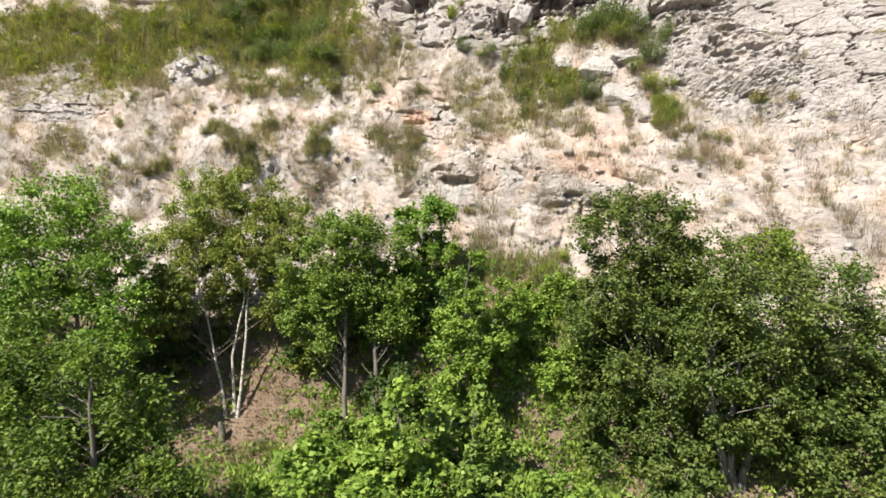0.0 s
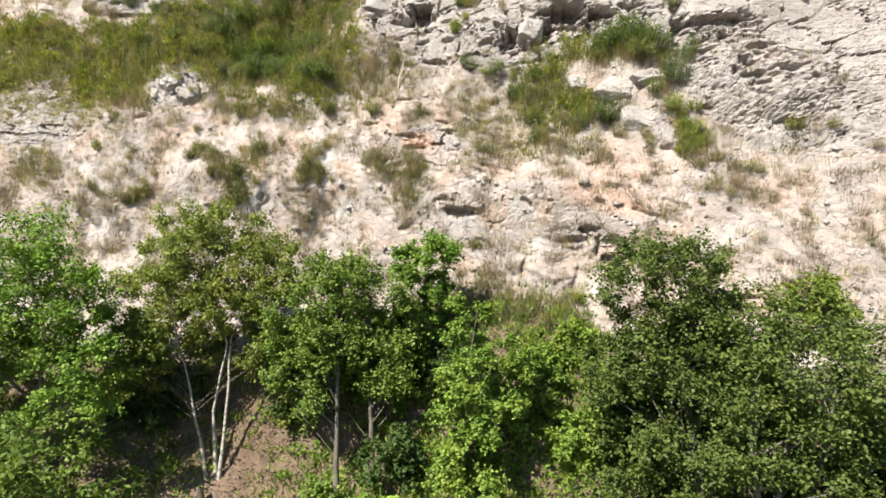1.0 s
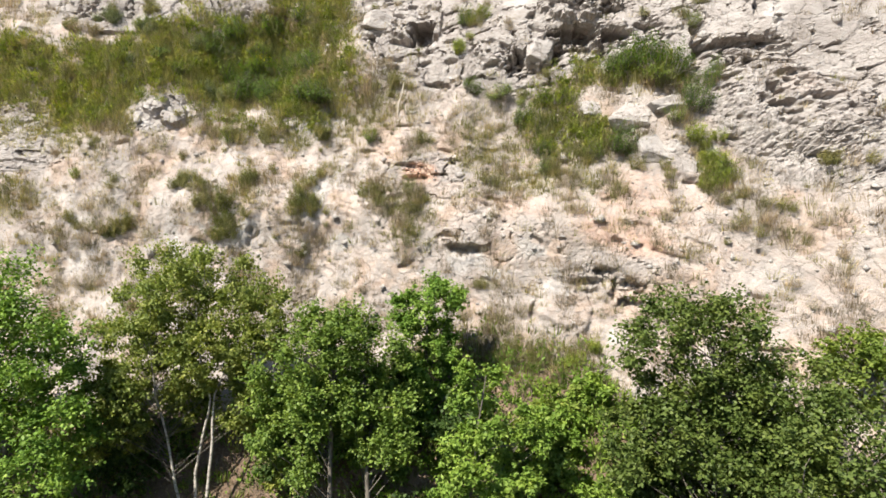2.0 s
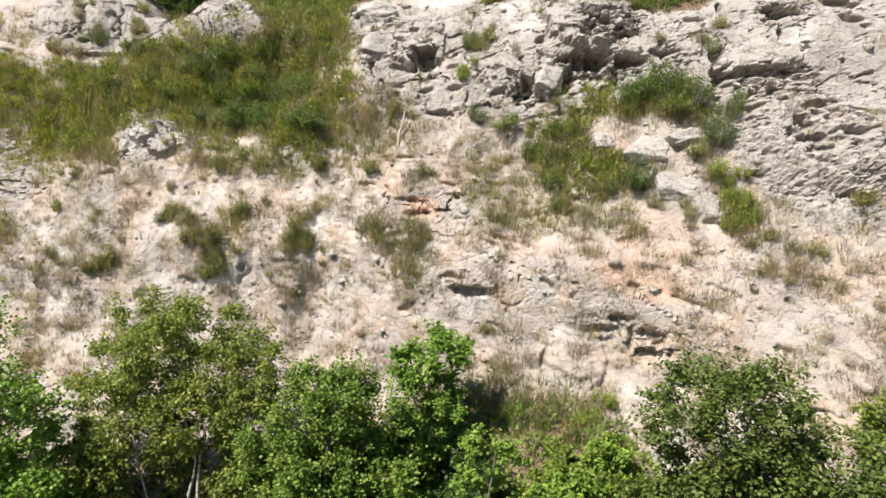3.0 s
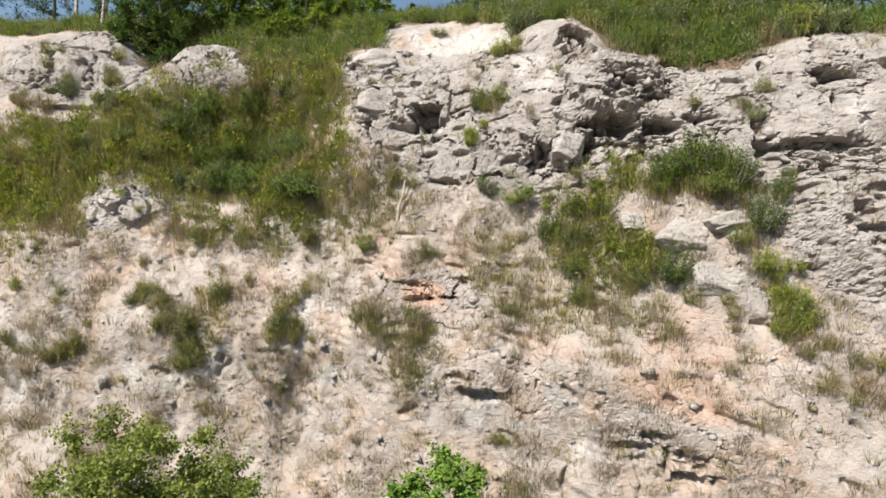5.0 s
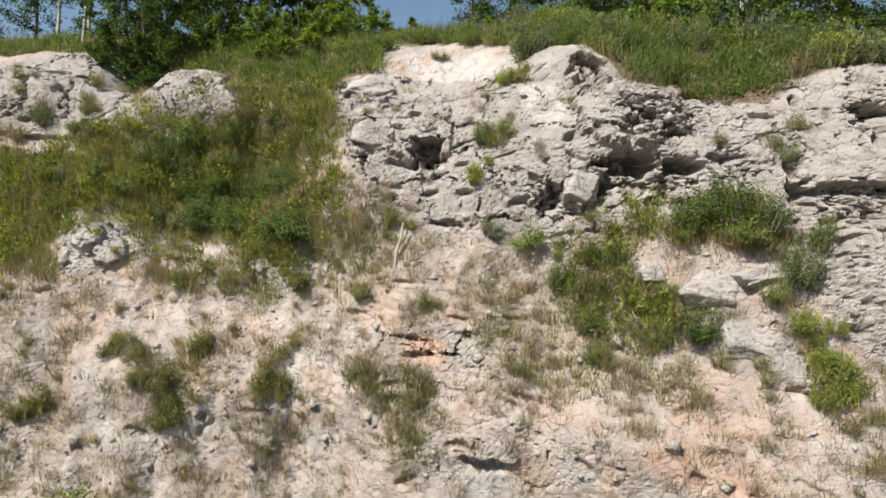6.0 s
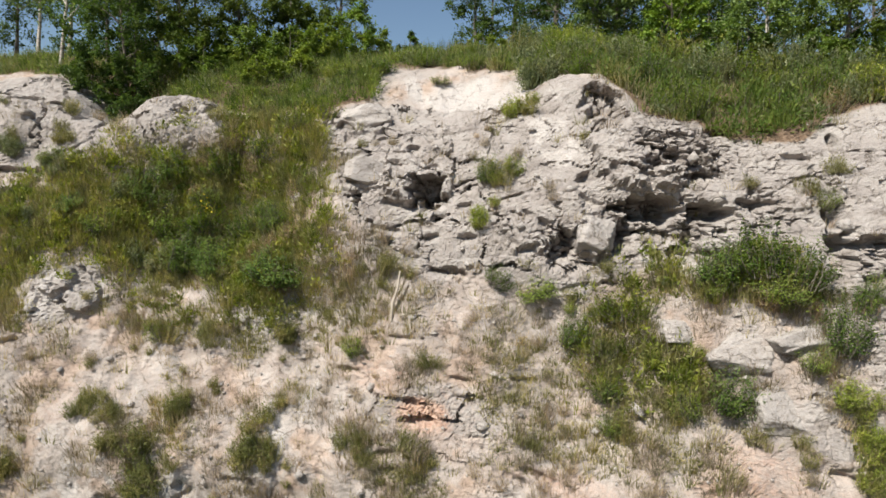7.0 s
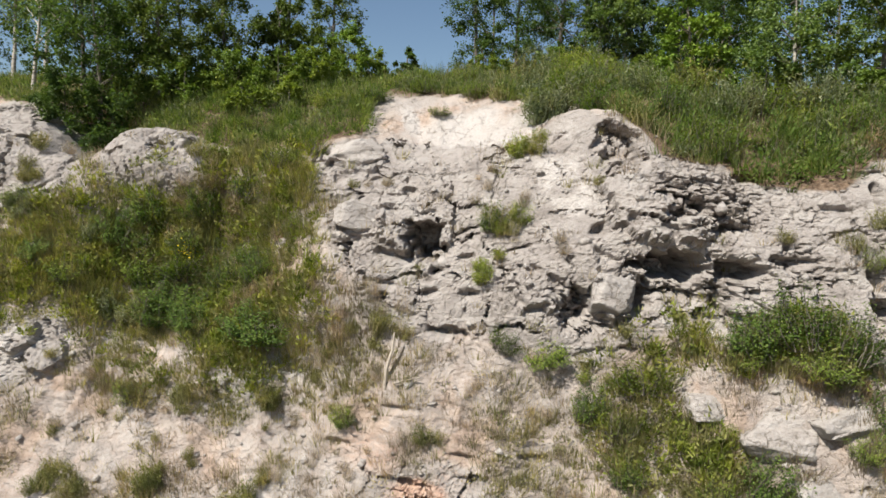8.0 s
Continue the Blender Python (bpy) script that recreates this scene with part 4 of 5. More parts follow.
# trees at the foot of the slope
tree("elm_tree", "leafy bright green elm in front of the slope", [stem(-5.6, 9.4, (-5.5, 9.4, 2.4), (-5.4, 9.3, 4.2))], [((-5.7, 9.3, 2.7), (1.9, 1.6, 1.75)), ((-7.2, 9.8, 3.0), (1.6, 1.5, 1.75)), ((-4.6, 9.2, 1.8), (1.0, 1.1, 1.2))], BARK_GREY, LEAF_DEEP, 11, 70, 24, 23, (0.097, 0.055))
tree("bird_cherry_tree", "dark green broadleaf tree beside the birch", [stem(-10.2, 16.2, (-10.2, 16.1, 3.4), (-10.3, 16.0, 6.4))], [((-10.3, 15.9, 5.2), (2.2, 1.7, 2.1)), ((-8.8, 15.4, 3.6), (1.4, 1.3, 1.4)), ((-12.2, 15.8, 4.6), (2.0, 1.7, 2.2))], BARK_GREY, LEAF_FRESH, 12, 84, 22, 24, (0.095, 0.07))
tree("birch_tree", "slender birch with white forked trunks and a loose olive crown",
     [stem(-6.15, 16.5, (-6.5, 16.7, 2.0), (-7.1, 17.0, 4.0), (-7.3, 17.0, 5.6)), stem(-5.85, 16.5, (-5.75, 16.9, 2.4), (-5.75, 17.2, 4.1), (-5.3, 17.2, 5.2), (-5.0, 17.1, 6.6)), stem(-5.95, 16.6, (-6.15, 17.0, 2.2), (-5.85, 17.2, 4.0), (-6.15, 17.2, 5.4), (-6.2, 17.1, 7.0))],
     [((-6.1, 17.4, 6.25), (2.4, 1.3, 1.6)), ((-7.6, 17.2, 4.9), (1.3, 1.1, 1.7)), ((-4.8, 16.9, 4.8), (1.2, 1.1, 1.6)), ((-6.2, 17.6, 4.4), (1.9, 0.7, 1.4)), ((-8.4, 16.9, 3.6), (1.0, 0.9, 1.3)), ((-7.4, 16.6, 3.9), (0.8, 0.7, 0.9))], BARK_BIRCH, LEAF_BIRCH, 13, 160, 22, 21, (0.078, 0.062), 0.045, droop=0.7, limbs_n=1)
tree("alder_tree", "dense green alder with a dark shaded inside", [stem(-2.4, 15.2, (-2.5, 15.5, 2.4), (-2.6, 16.2, 5.4)), stem(-1.7, 15.7, (-1.75, 15.9, 2.6), (-1.9, 16.3, 5.2))], [((-2.7, 16.4, 4.95), (1.6, 1.3, 1.65)), ((-3.3, 16.2, 3.6), (1.2, 1.1, 1.2)), ((-1.6, 16.3, 3.9), (1.15, 1.1, 1.3))], BARK_GREY, LEAF_ELM, 14, 92, 24, 26, (0.085, 0.066))
tree("young_alder_tree", "narrow bright-topped young alder", [stem(-0.55, 18.0, (-0.6, 17.9, 3.4), (-0.62, 17.8, 6.6))], [((-0.6, 17.7, 6.2), (0.9, 0.8, 1.35)), ((-0.6, 17.6, 4.4), (1.1, 0.9, 1.25))], BARK_GREY, LEAF_FRESH, 15, 46, 24, 26, (0.085, 0.066))
tree("aspen_sapling", "slim yellow-green aspen sapling", [stem(0.6, 15.0, (0.52, 14.75, 3.1), (0.75, 14.6, 5.6))], [((0.8, 14.6, 4.9), (0.75, 0.7, 1.2)), ((0.75, 14.6, 3.6), (1.1, 0.9, 1.1)), ((1.65, 14.8, 3.7), (0.7, 0.6, 1.0)), ((0.6, 14.4, 2.3), (1.1, 0.9, 0.9))], BARK_GREY, LEAF_BRIGHT, 16, 46, 22, 22, (0.09, 0.07), 0.05)
tree("grey_alder_tree", "large round-leaved grey alder, dark green", [stem(5.6, 13.6, (5.4, 14.2, 3.0), (5.1, 14.8, 6.4))], [((5.05, 14.9, 5.6), (1.5, 1.4, 1.95)), ((4.5, 14.4, 3.2), (1.5, 1.4, 1.7)), ((5.8, 14.6, 4.4), (1.3, 1.3, 1.7)), ((4.2, 15.0, 4.4), (1.0, 1.1, 1.3))], BARK_GREY, LEAF_ALDER, 17, 112, 24, 20, (0.086, 0.07))
tree("grey_alder_tree", "broad round-leaved grey alder with several pale stems", [stem(6.7, 12.9, (6.4, 12.7, 2.2), (7.0, 13.4, 5.0)), stem(6.85, 12.9, (7.2, 13.0, 2.4), (7.9, 13.5, 5.2)), stem(6.6, 13.0, (6.0, 12.6, 2.6), (5.9, 12.9, 4.4))],
     [((7.6, 13.7, 4.5), (2.1, 1.7, 1.9)), ((6.3, 13.1, 3.0), (1.7, 1.3, 1.8)), ((8.8, 13.4, 3.2), (1.5, 1.4, 1.7)), ((7.3, 12.6, 2.4), (1.6, 1.0, 1.1))], BARK_GREY, LEAF_ALDER, 18, 104, 24, 20, (0.086, 0.07))
tree("alder_tree", "dark green alder at the edge of the thicket", [stem(10.9, 13.2, (10.8, 13.2, 2.6), (10.8, 13.2, 4.8))], [((10.7, 13.3, 4.2), (1.5, 1.3, 1.6)), ((11.0, 13.2, 2.4), (1.6, 1.3, 1.5))], BARK_GREY, LEAF_ALDER, 19, 40, 24, 24, (0.08, 0.065))
tree("maple_sapling", "bright green maple sapling in front of the thicket", [stem(-0.5, 9.3, (-0.45, 9.1, 2.2), (-0.4, 9.0, 4.0))], [((-0.45, 9.0, 3.5), (0.5, 0.5, 0.7)), ((-0.5, 9.0, 2.5), (1.1, 0.8, 0.9)), ((-0.2, 8.8, 1.4), (1.3, 0.8, 0.9))], BARK_GREY, LEAF_BRIGHT, 20, 34, 18, 16, (0.12, 0.10), 0.035)
tree("maple_sapling", "bright green maple sapling in front of the thicket", [stem(0.7, 9.6, (0.75, 9.5, 2.0), (0.8, 9.4, 3.6))], [((0.8, 9.4, 3.2), (0.6, 0.5, 0.8)), ((0.8, 9.4, 2.2), (1.1, 0.8, 0.9)), ((1.3, 9.4, 1.4), (0.9, 0.8, 0.9))], BARK_GREY, LEAF_ELM, 21, 32, 18, 16, (0.12, 0.10), 0.035)
tree("maple_sapling", "low yellow-green maple sapling in front of the thicket", [stem(-1.7, 9.6, (-1.7, 9.5, 1.6), (-1.7, 9.4, 2.6))], [((-1.6, 9.4, 2.1), (1.0, 0.8, 0.9))], BARK_GREY, LEAF_BRIGHT, 22, 18, 18, 16, (0.12, 0.10), 0.03)
# first three: dark-leaved shrubs added to stand in for deep shade behind the alder
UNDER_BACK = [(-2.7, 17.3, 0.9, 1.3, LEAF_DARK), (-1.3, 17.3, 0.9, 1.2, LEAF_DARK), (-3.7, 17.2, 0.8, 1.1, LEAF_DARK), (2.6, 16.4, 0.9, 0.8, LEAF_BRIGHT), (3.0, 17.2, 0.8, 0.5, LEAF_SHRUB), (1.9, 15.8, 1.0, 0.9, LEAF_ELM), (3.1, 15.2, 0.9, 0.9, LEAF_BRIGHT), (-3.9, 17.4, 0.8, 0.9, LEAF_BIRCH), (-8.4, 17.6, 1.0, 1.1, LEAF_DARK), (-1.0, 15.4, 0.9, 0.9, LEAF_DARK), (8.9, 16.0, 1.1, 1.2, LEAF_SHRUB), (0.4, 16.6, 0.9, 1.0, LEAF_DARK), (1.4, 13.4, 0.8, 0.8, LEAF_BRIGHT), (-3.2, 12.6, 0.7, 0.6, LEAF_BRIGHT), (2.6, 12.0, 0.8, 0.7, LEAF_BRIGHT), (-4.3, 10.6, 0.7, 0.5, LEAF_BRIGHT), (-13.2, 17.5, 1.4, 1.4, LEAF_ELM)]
UNDER_FRONT = [(4.3, 13.6, 1.0, 1.2, LEAF_ALDER), (5.4, 12.4, 1.0, 1.0, LEAF_ALDER), (8.6, 12.4, 1.4, 1.5, LEAF_ALDER), (10.0, 12.2, 1.3, 1.5, LEAF_ALDER), (0.2, 13.2, 1.0, 1.1, LEAF_ELM), (-2.6, 14.6, 0.9, 1.0, LEAF_ELM), (-1.4, 13.2, 1.0, 1.1, LEAF_BRIGHT), (-9.6, 14.6, 1.5, 1.6, LEAF_ELM), (-11.5, 14.2, 1.6, 1.8, LEAF_ELM), (1.9, 10.6, 1.0, 1.0, LEAF_BRIGHT), (-2.8, 11.2, 0.8, 0.8, LEAF_BRIGHT), (3.4, 17.2, 0.7, 0.5, LEAF_BRIGHT), (2.2, 17.0, 0.8, 0.5, LEAF_SHRUB), (-7.6, 17.9, 0.9, 0.9, LEAF_DARK), (-4.4, 18.0, 0.7, 0.7, LEAF_BIRCH)]
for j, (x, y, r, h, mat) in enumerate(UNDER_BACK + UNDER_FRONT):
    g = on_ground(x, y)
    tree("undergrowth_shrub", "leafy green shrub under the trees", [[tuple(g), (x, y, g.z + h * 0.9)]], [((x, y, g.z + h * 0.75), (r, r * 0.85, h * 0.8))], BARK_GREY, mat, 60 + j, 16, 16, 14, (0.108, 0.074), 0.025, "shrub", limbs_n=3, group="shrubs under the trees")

# trees on the hilltop
TOP_FRONT = [(-11.3, 28.0, 4.6, 1.7, "dark"), (-12.8, 29.5, 5.5, 1.4, "dark"), (-9.9, 28.6, 4.8, 1.3, "alder"), (-8.2, 29.6, 4.2, 1.2, "alder"), (-6.6, 30.6, 2.6, 0.9, "alder"), (-15.5, 31.5, 7.0, 1.4, "birch"), (5.6, 27.2, 2.4, 1.0, "bright"), (7.5, 25.6, 3.6, 1.35, "birch"), (9.2, 25.3, 4.0, 1.3, "alder"), (12.0, 28.0, 5.5, 1.6, "dark"), (14.5, 29.0, 6.0, 1.8, "dark")]
TOP_MIDDLE = [(-7.3, 33.0, 7.4, 0.6, "alder"), (-5.5, 32.4, 5.2, 1.0, "alder"), (-17.5, 32.5, 7.5, 1.6, "birch"), (-13.8, 33.0, 7.0, 1.5, "dark"), (-19.5, 34.0, 7.0, 1.8, "dark"), (-11.4, 33.5, 7.0, 1.4, "alder"), (-0.2, 34.6, 6.2, 1.1, "dark"), (1.4, 35.0, 7.0, 1.3, "dark"), (2.9, 34.2, 6.6, 1.3, "dark"), (4.3, 33.5, 5.6, 1.1, "birch"), (5.6, 34.2, 6.0, 1.1, "birch"), (7.2, 33.2, 6.0, 1.2, "dark"), (8.9, 33.5, 7.0, 1.4, "dark"), (10.6, 33.0, 7.0, 1.5, "dark"), (12.6, 32.5, 7.5, 1.6, "dark"), (-22.5, 33.0, 7.0, 2.0, "dark"), (6.4, 35.2, 7.8, 1.2, "alder"), (8.0, 35.0, 8.4, 1.4, "dark"), (9.8, 34.8, 8.2, 1.4, "dark")]
TOP_BACK = [(-3.6, 37.5, 1.7, 0.6, "dark"), (3.6, 38.0, 8.0, 1.6, "dark"), (0.6, 39.0, 8.0, 1.6, "dark"), (7.0, 38.0, 8.6, 2.0, "dark"), (11.0, 38.0, 8.6, 2.2, "dark"), (9.0, 38.5, 9.0, 2.0, "dark"), (13.5, 37.0, 9.0, 2.2, "dark"), (5.0, 35.6, 8.2, 1.3, "dark"), (-15.0, 37.0, 8.5, 2.0, "dark"), (2.0, 41.0, 9.5, 2.2, "dark"), (5.2, 41.0, 9.5, 2.3, "dark"), (8.4, 41.5, 10.0, 2.4, "dark"), (11.6, 41.0, 10.0, 2.4, "dark")]
KIND = {"dark": (LEAF_DARK, BARK_GREY, "dark green tree on the hilltop"), "alder": (LEAF_ALDER, BARK_GREY, "green broadleaf tree on the hilltop"), "elm": (LEAF_ELM, BARK_GREY, "fresh green tree on the hilltop"), "bright": (LEAF_BRIGHT, BARK_GREY, "low bright green tree on the hilltop"), "birch": (LEAF_ASPEN, BARK_BIRCH, "white-stemmed birch on the hilltop")}
for j, (x, y, h, r, kind) in enumerate(TOP_FRONT + TOP_MIDDLE + TOP_BACK):
    g = on_ground(x, y)
    mat, bark, lab = KIND[kind]
    rg0 = np.random.default_rng(300 + j)
    lean = rg0.normal(0, 0.15, 2)
    r *= 1.15
    cr = [((x + 2 * lean[0], y + 2 * lean[1], g.z + h * 0.76), (r * 0.8, r * 0.75, h * 0.27)), ((x + lean[0], y + lean[1], g.z + h * 0.5), (r, r * 0.9, h * 0.26))]
    if kind != "birch" or y < 30:
        cr.append(((x, y - 0.2, g.z + h * 0.2), (r * 1.1, r, h * 0.2)))
    tree("hilltop_birch" if kind == "birch" else "hilltop_tree", lab, [[tuple(g), (x + lean[0], y + lean[1], g.z + h * 0.5), (x + 2 * lean[0], y + 2 * lean[1], g.z + h * 0.97)]],
         cr, bark, mat, 100 + j, (44 if y < 35.5 else 22), 16, (13 if y < 35.5 else 9), ((0.094, 0.072) if y < 35.5 else (0.12, 0.09)), 0.07, limbs_n=4, group="trees on the hilltop")


SHRUBS = [(-7.6, 28.6, 1.3, 1.0, LEAF_ELM), (-6.3, 28.8, 1.5, 1.1, LEAF_ELM), (-5.2, 29.2, 1.4, 1.0, LEAF_SHRUB), (-4.4, 30.0, 1.8, 0.9, LEAF_BRIGHT), (-8.8, 28.0, 1.4, 1.0, LEAF_ELM), (-3.9, 31.0, 1.2, 0.8, LEAF_SHRUB), (-12.0, 27.4, 1.5, 1.1, LEAF_DARK), (-10.6, 27.3, 1.6, 1.1, LEAF_DARK), (-11.4, 28.6, 3.0, 1.5, LEAF_DARK),
          (-5.6, 27.6, 0.9, 0.8, LEAF_SHRUB), (-6.9, 27.4, 0.9, 0.8, LEAF_SHRUB), (4.6, 28.5, 1.0, 0.9, LEAF_SHRUB), (9.0, 25.2, 1.3, 1.1, LEAF_ELM), (7.2, 26.4, 1.6, 1.2, LEAF_BIRCH), (10.4, 25.6, 1.6, 1.2, LEAF_DARK), (2.2, 31.5, 1.1, 1.0, LEAF_ELM), (0.4, 31.8, 0.9, 0.9, LEAF_SHRUB), (5.6, 31.0, 1.5, 1.1, LEAF_BRIGHT), (-9.6, 29.2, 1.7, 1.1, LEAF_ELM)]
for j, (x, y, h, r, mat) in enumerate(SHRUBS):
    g = on_ground(x, y)
    tree("hilltop_shrub", "leafy green shrub on the grassy hilltop", [[tuple(g), (x, y, g.z + h * 0.85)]], [((x, y, g.z + h * 0.5), (r, r * 0.85, h * 0.55))], BARK_GREY, mat, 500 + j, 14, 16, 20, (0.08, 0.055), 0.025, "shrub", limbs_n=3, group="shrubs on the hilltop")


# ---- bushes on the slope ----
def bush_mesh(rg, stems_n, leaves_n, habit):
    """Stems that fan out from the root, and leaves along them, for a bush about a metre across. habit: round, upright or dry."""
    st, lf = [], []
    wide, low = {"round": (1.15, 0.55), "upright": (0.95, 0.45), "dry": (1.0, 0.4)}[habit]
    for _ in range(stems_n):
        a, t = rg.uniform(0, 2 * math.pi), wide * math.sqrt(rg.uniform(0.0, 1.0))
        k = rg.uniform(low, 1.05)
        top = np.array([math.cos(a) * math.sin(t) * 0.58, math.sin(a) * math.sin(t) * 0.52, math.cos(t) * k])
        base = np.array([math.cos(a), math.sin(a), 0]) * rg.uniform(0.0, 0.3) + np.array([0, 0, -0.1])
        pts = wander(base, top, 4, 0.03, rg)
        st.append(tube(pts, np.linspace(0.010, 0.003, 4), 3))
        f = rg.uniform(0.1, 1.08, leaves_n)[:, None]
        lf.append(base * (1 - f) + top * f + rg.normal(0, 0.035 if habit != "round" else 0.05, (leaves_n, 3)))
    sv, sf = join(st)
    length, width, droop = {"round": (0.05, 0.028, 0.0), "upright": (0.10, 0.022, -0.7), "dry": (0.10, 0.010, -0.9)}[habit]
    lv, lfaces = leaves(np.concatenate(lf), length, width, rg, droop)
    return (sv, sf), (lv, lfaces)


def make_bush(name, label, seed, mat, stems_n=40, leaves_n=26, habit="round", stem_mat=None):
    rg = np.random.default_rng(seed)
    (sv, sf), (lv, lf) = bush_mesh(rg, stems_n, leaves_n, habit)
    root = new(name)
    part_mesh("woody_base", quick_mesh("woody_base", sv, sf), stem_mat or BARK_GREY, root)
    part_mesh("foliage", quick_mesh("foliage", lv, lf), mat, root)
    tagged(root, label, "bush", "bushes on the slope")
    return root


MODELS = {"g": make_bush("bush", "rounded green bush rooted in the slope", 201, LEAF_SHRUB, 48, 36), "d": make_bush("bush", "dense dark green bush rooted in the slope", 202, LEAF_SHRUB_DARK, 72, 44),
          "y": make_bush("broom_bush", "yellow-green broom bush rooted in the slope", 203, LEAF_YELLOW, 56, 22, "upright", GRASS_OLIVE), "o": make_bush("herb_clump", "upright olive herb clump on the bare slope", 204, LEAF_HERB, 46, 12, "upright", GRASS_OLIVE),
          "h": make_bush("herb_clump", "dark green herb clump on the bare slope", 205, LEAF_HERB_DARK, 52, 15, "upright", GRASS_OLIVE), "w": make_bush("weed_clump", "grey-brown dry weed clump on the bare slope", 206, WEED_BROWN, 44, 9, "dry", GRASS_DRY),
          "s": make_bush("sage_clump", "grey-green sage clump on the slope", 207, GRASS_SAGE, 60, 22, "upright", GRASS_SAGE), "r": make_bush("herb_clump", "reddish-brown seeding herb clump among bushes", 208, LEAF_RUSSET, 54, 16, "upright", WEED_BROWN)}
# x, height on the even slope, width, height, model
THICKET = [(1.87, 11.44, 0.78, 0.88, 'd'), (2.37, 11.2, 0.92, 0.77, 'g'), (2.5, 10.45, 0.64, 0.61, 'd'), (3.64, 10.1, 0.76, 1.04, 'o'), (3.96, 10.31, 0.76, 0.76, 'g'), (4.59, 10.6, 1.12, 0.89, 'd'), (4.3, 10.17, 0.49, 0.49, 'o'), (2.61, 9.44, 0.67, 0.97, 'o'), (2.58, 9.88, 0.61, 0.61, 'g'), (3.3, 11.11, 0.77, 0.62, 'y'), (4.05, 11.22, 0.65, 0.52, 'y'), (2.93, 11.97, 1.39, 0.73, 'g'), (1.95, 11.97, 0.84, 0.53, 'y'), (3.26, 10.47, 0.74, 0.61, 'w'), (6.48, 11.67, 1.07, 1.11, 'd'), (6.98, 12.43, 0.56, 0.83, 'd'), (6.0, 11.33, 0.67, 0.58, 'g'), (5.5, 12.13, 0.91, 0.58, 'w'), (4.69, 12.19, 1.03, 0.58, 'o')]
LEDGE_BUSHES = [(4.75, 12.76, 1.17, 0.85, 'd'), (5.39, 12.85, 1.45, 1.18, 'd'), (5.99, 12.76, 1.19, 0.99, 'd'), (6.35, 12.5, 0.79, 0.79, 'o'), (4.41, 12.51, 0.77, 0.52, 'g'), (5.55, 12.46, 1.17, 0.65, 'g'), (6.06, 12.27, 0.92, 0.59, 's'), (0.29, 12.42, 0.81, 0.5, 'd'), (1.3, 12.37, 1.06, 0.46, 'g'), (2.51, 12.53, 0.95, 0.51, 'o'), (3.3, 12.45, 0.77, 0.46, 'o'), (3.96, 12.37, 0.77, 0.51, 's'), (5.1, 12.16, 0.9, 0.52, 'r'), (5.99, 12.11, 0.91, 0.39, 'r'), (6.71, 9.43, 0.89, 1.4, 'y'), (6.7, 10.05, 0.9, 1.28, 'y'), (6.83, 9.03, 0.7, 1.4, 'o'), (6.23, 10.76, 0.51, 0.51, 'w'), (6.35, 10.38, 0.51, 0.64, 'w')]
WALL_BUSHES = [(0.4, 14.55, 1.08, 0.94, 'y'), (0.12, 14.69, 0.7, 0.63, 'd'), (-0.06, 13.65, 0.98, 0.68, 'y'), (1.09, 16.1, 1.25, 0.77, 'y'), (0.68, 16.29, 0.75, 0.6, 'o'), (5.46, 14.58, 0.63, 0.66, 'o'), (6.81, 14.53, 0.81, 0.84, 'o'), (6.74, 14.35, 0.56, 0.56, 'g'), (1.38, 14.15, 0.57, 0.49, 'w'), (-0.04, 15.72, 0.58, 0.37, 'w'), (2.12, 15.39, 0.63, 0.42, 'o'), (-0.17, 15.27, 0.57, 0.57, 'w'), (-2.86, 15.53, 0.92, 0.54, 'o'), (-2.4, 15.6, 0.46, 0.76, 'w'), (-11.64, 15.46, 1.16, 0.77, 'o'), (-13.73, 15.79, 0.83, 0.73, 'o'), (0.93, 14.97, 0.56, 0.56, 'w')]
GULLY_FOOT = [(-8.68, 11.08, 0.52, 0.81, 'h'), (-8.13, 10.9, 0.38, 0.66, 'h'), (-9.6, 11.31, 0.64, 0.44, 'o'), (-7.17, 10.75, 1.38, 0.77, 'o'), (-7.56, 10.86, 0.78, 0.7, 'g'), (-6.49, 10.71, 0.9, 0.82, 'h'), (-8.17, 10.24, 0.47, 0.63, 'h'), (-7.72, 10.2, 0.62, 0.47, 'o'), (-6.82, 10.12, 0.38, 0.45, 'h'), (-4.24, 10.56, 1.13, 0.87, 'h'), (-4.63, 10.29, 0.35, 0.43, 'o'), (-9.29, 9.93, 0.55, 0.65, 'o'), (-8.96, 9.08, 0.8, 0.96, 'h'), (-8.56, 8.98, 0.79, 0.95, 'o'), (-6.74, 9.15, 0.77, 0.97, 'h'), (-6.02, 9.72, 0.51, 0.62, 'h'), (-8.19, 8.95, 0.96, 0.47, 'o'), (-8.26, 8.34, 0.94, 0.47, 'o'), (-3.1, 11.85, 0.56, 0.7, 'h'), (-1.99, 12.18, 1.09, 0.82, 'o'), (-3.81, 10.53, 0.49, 0.49, 'w')]
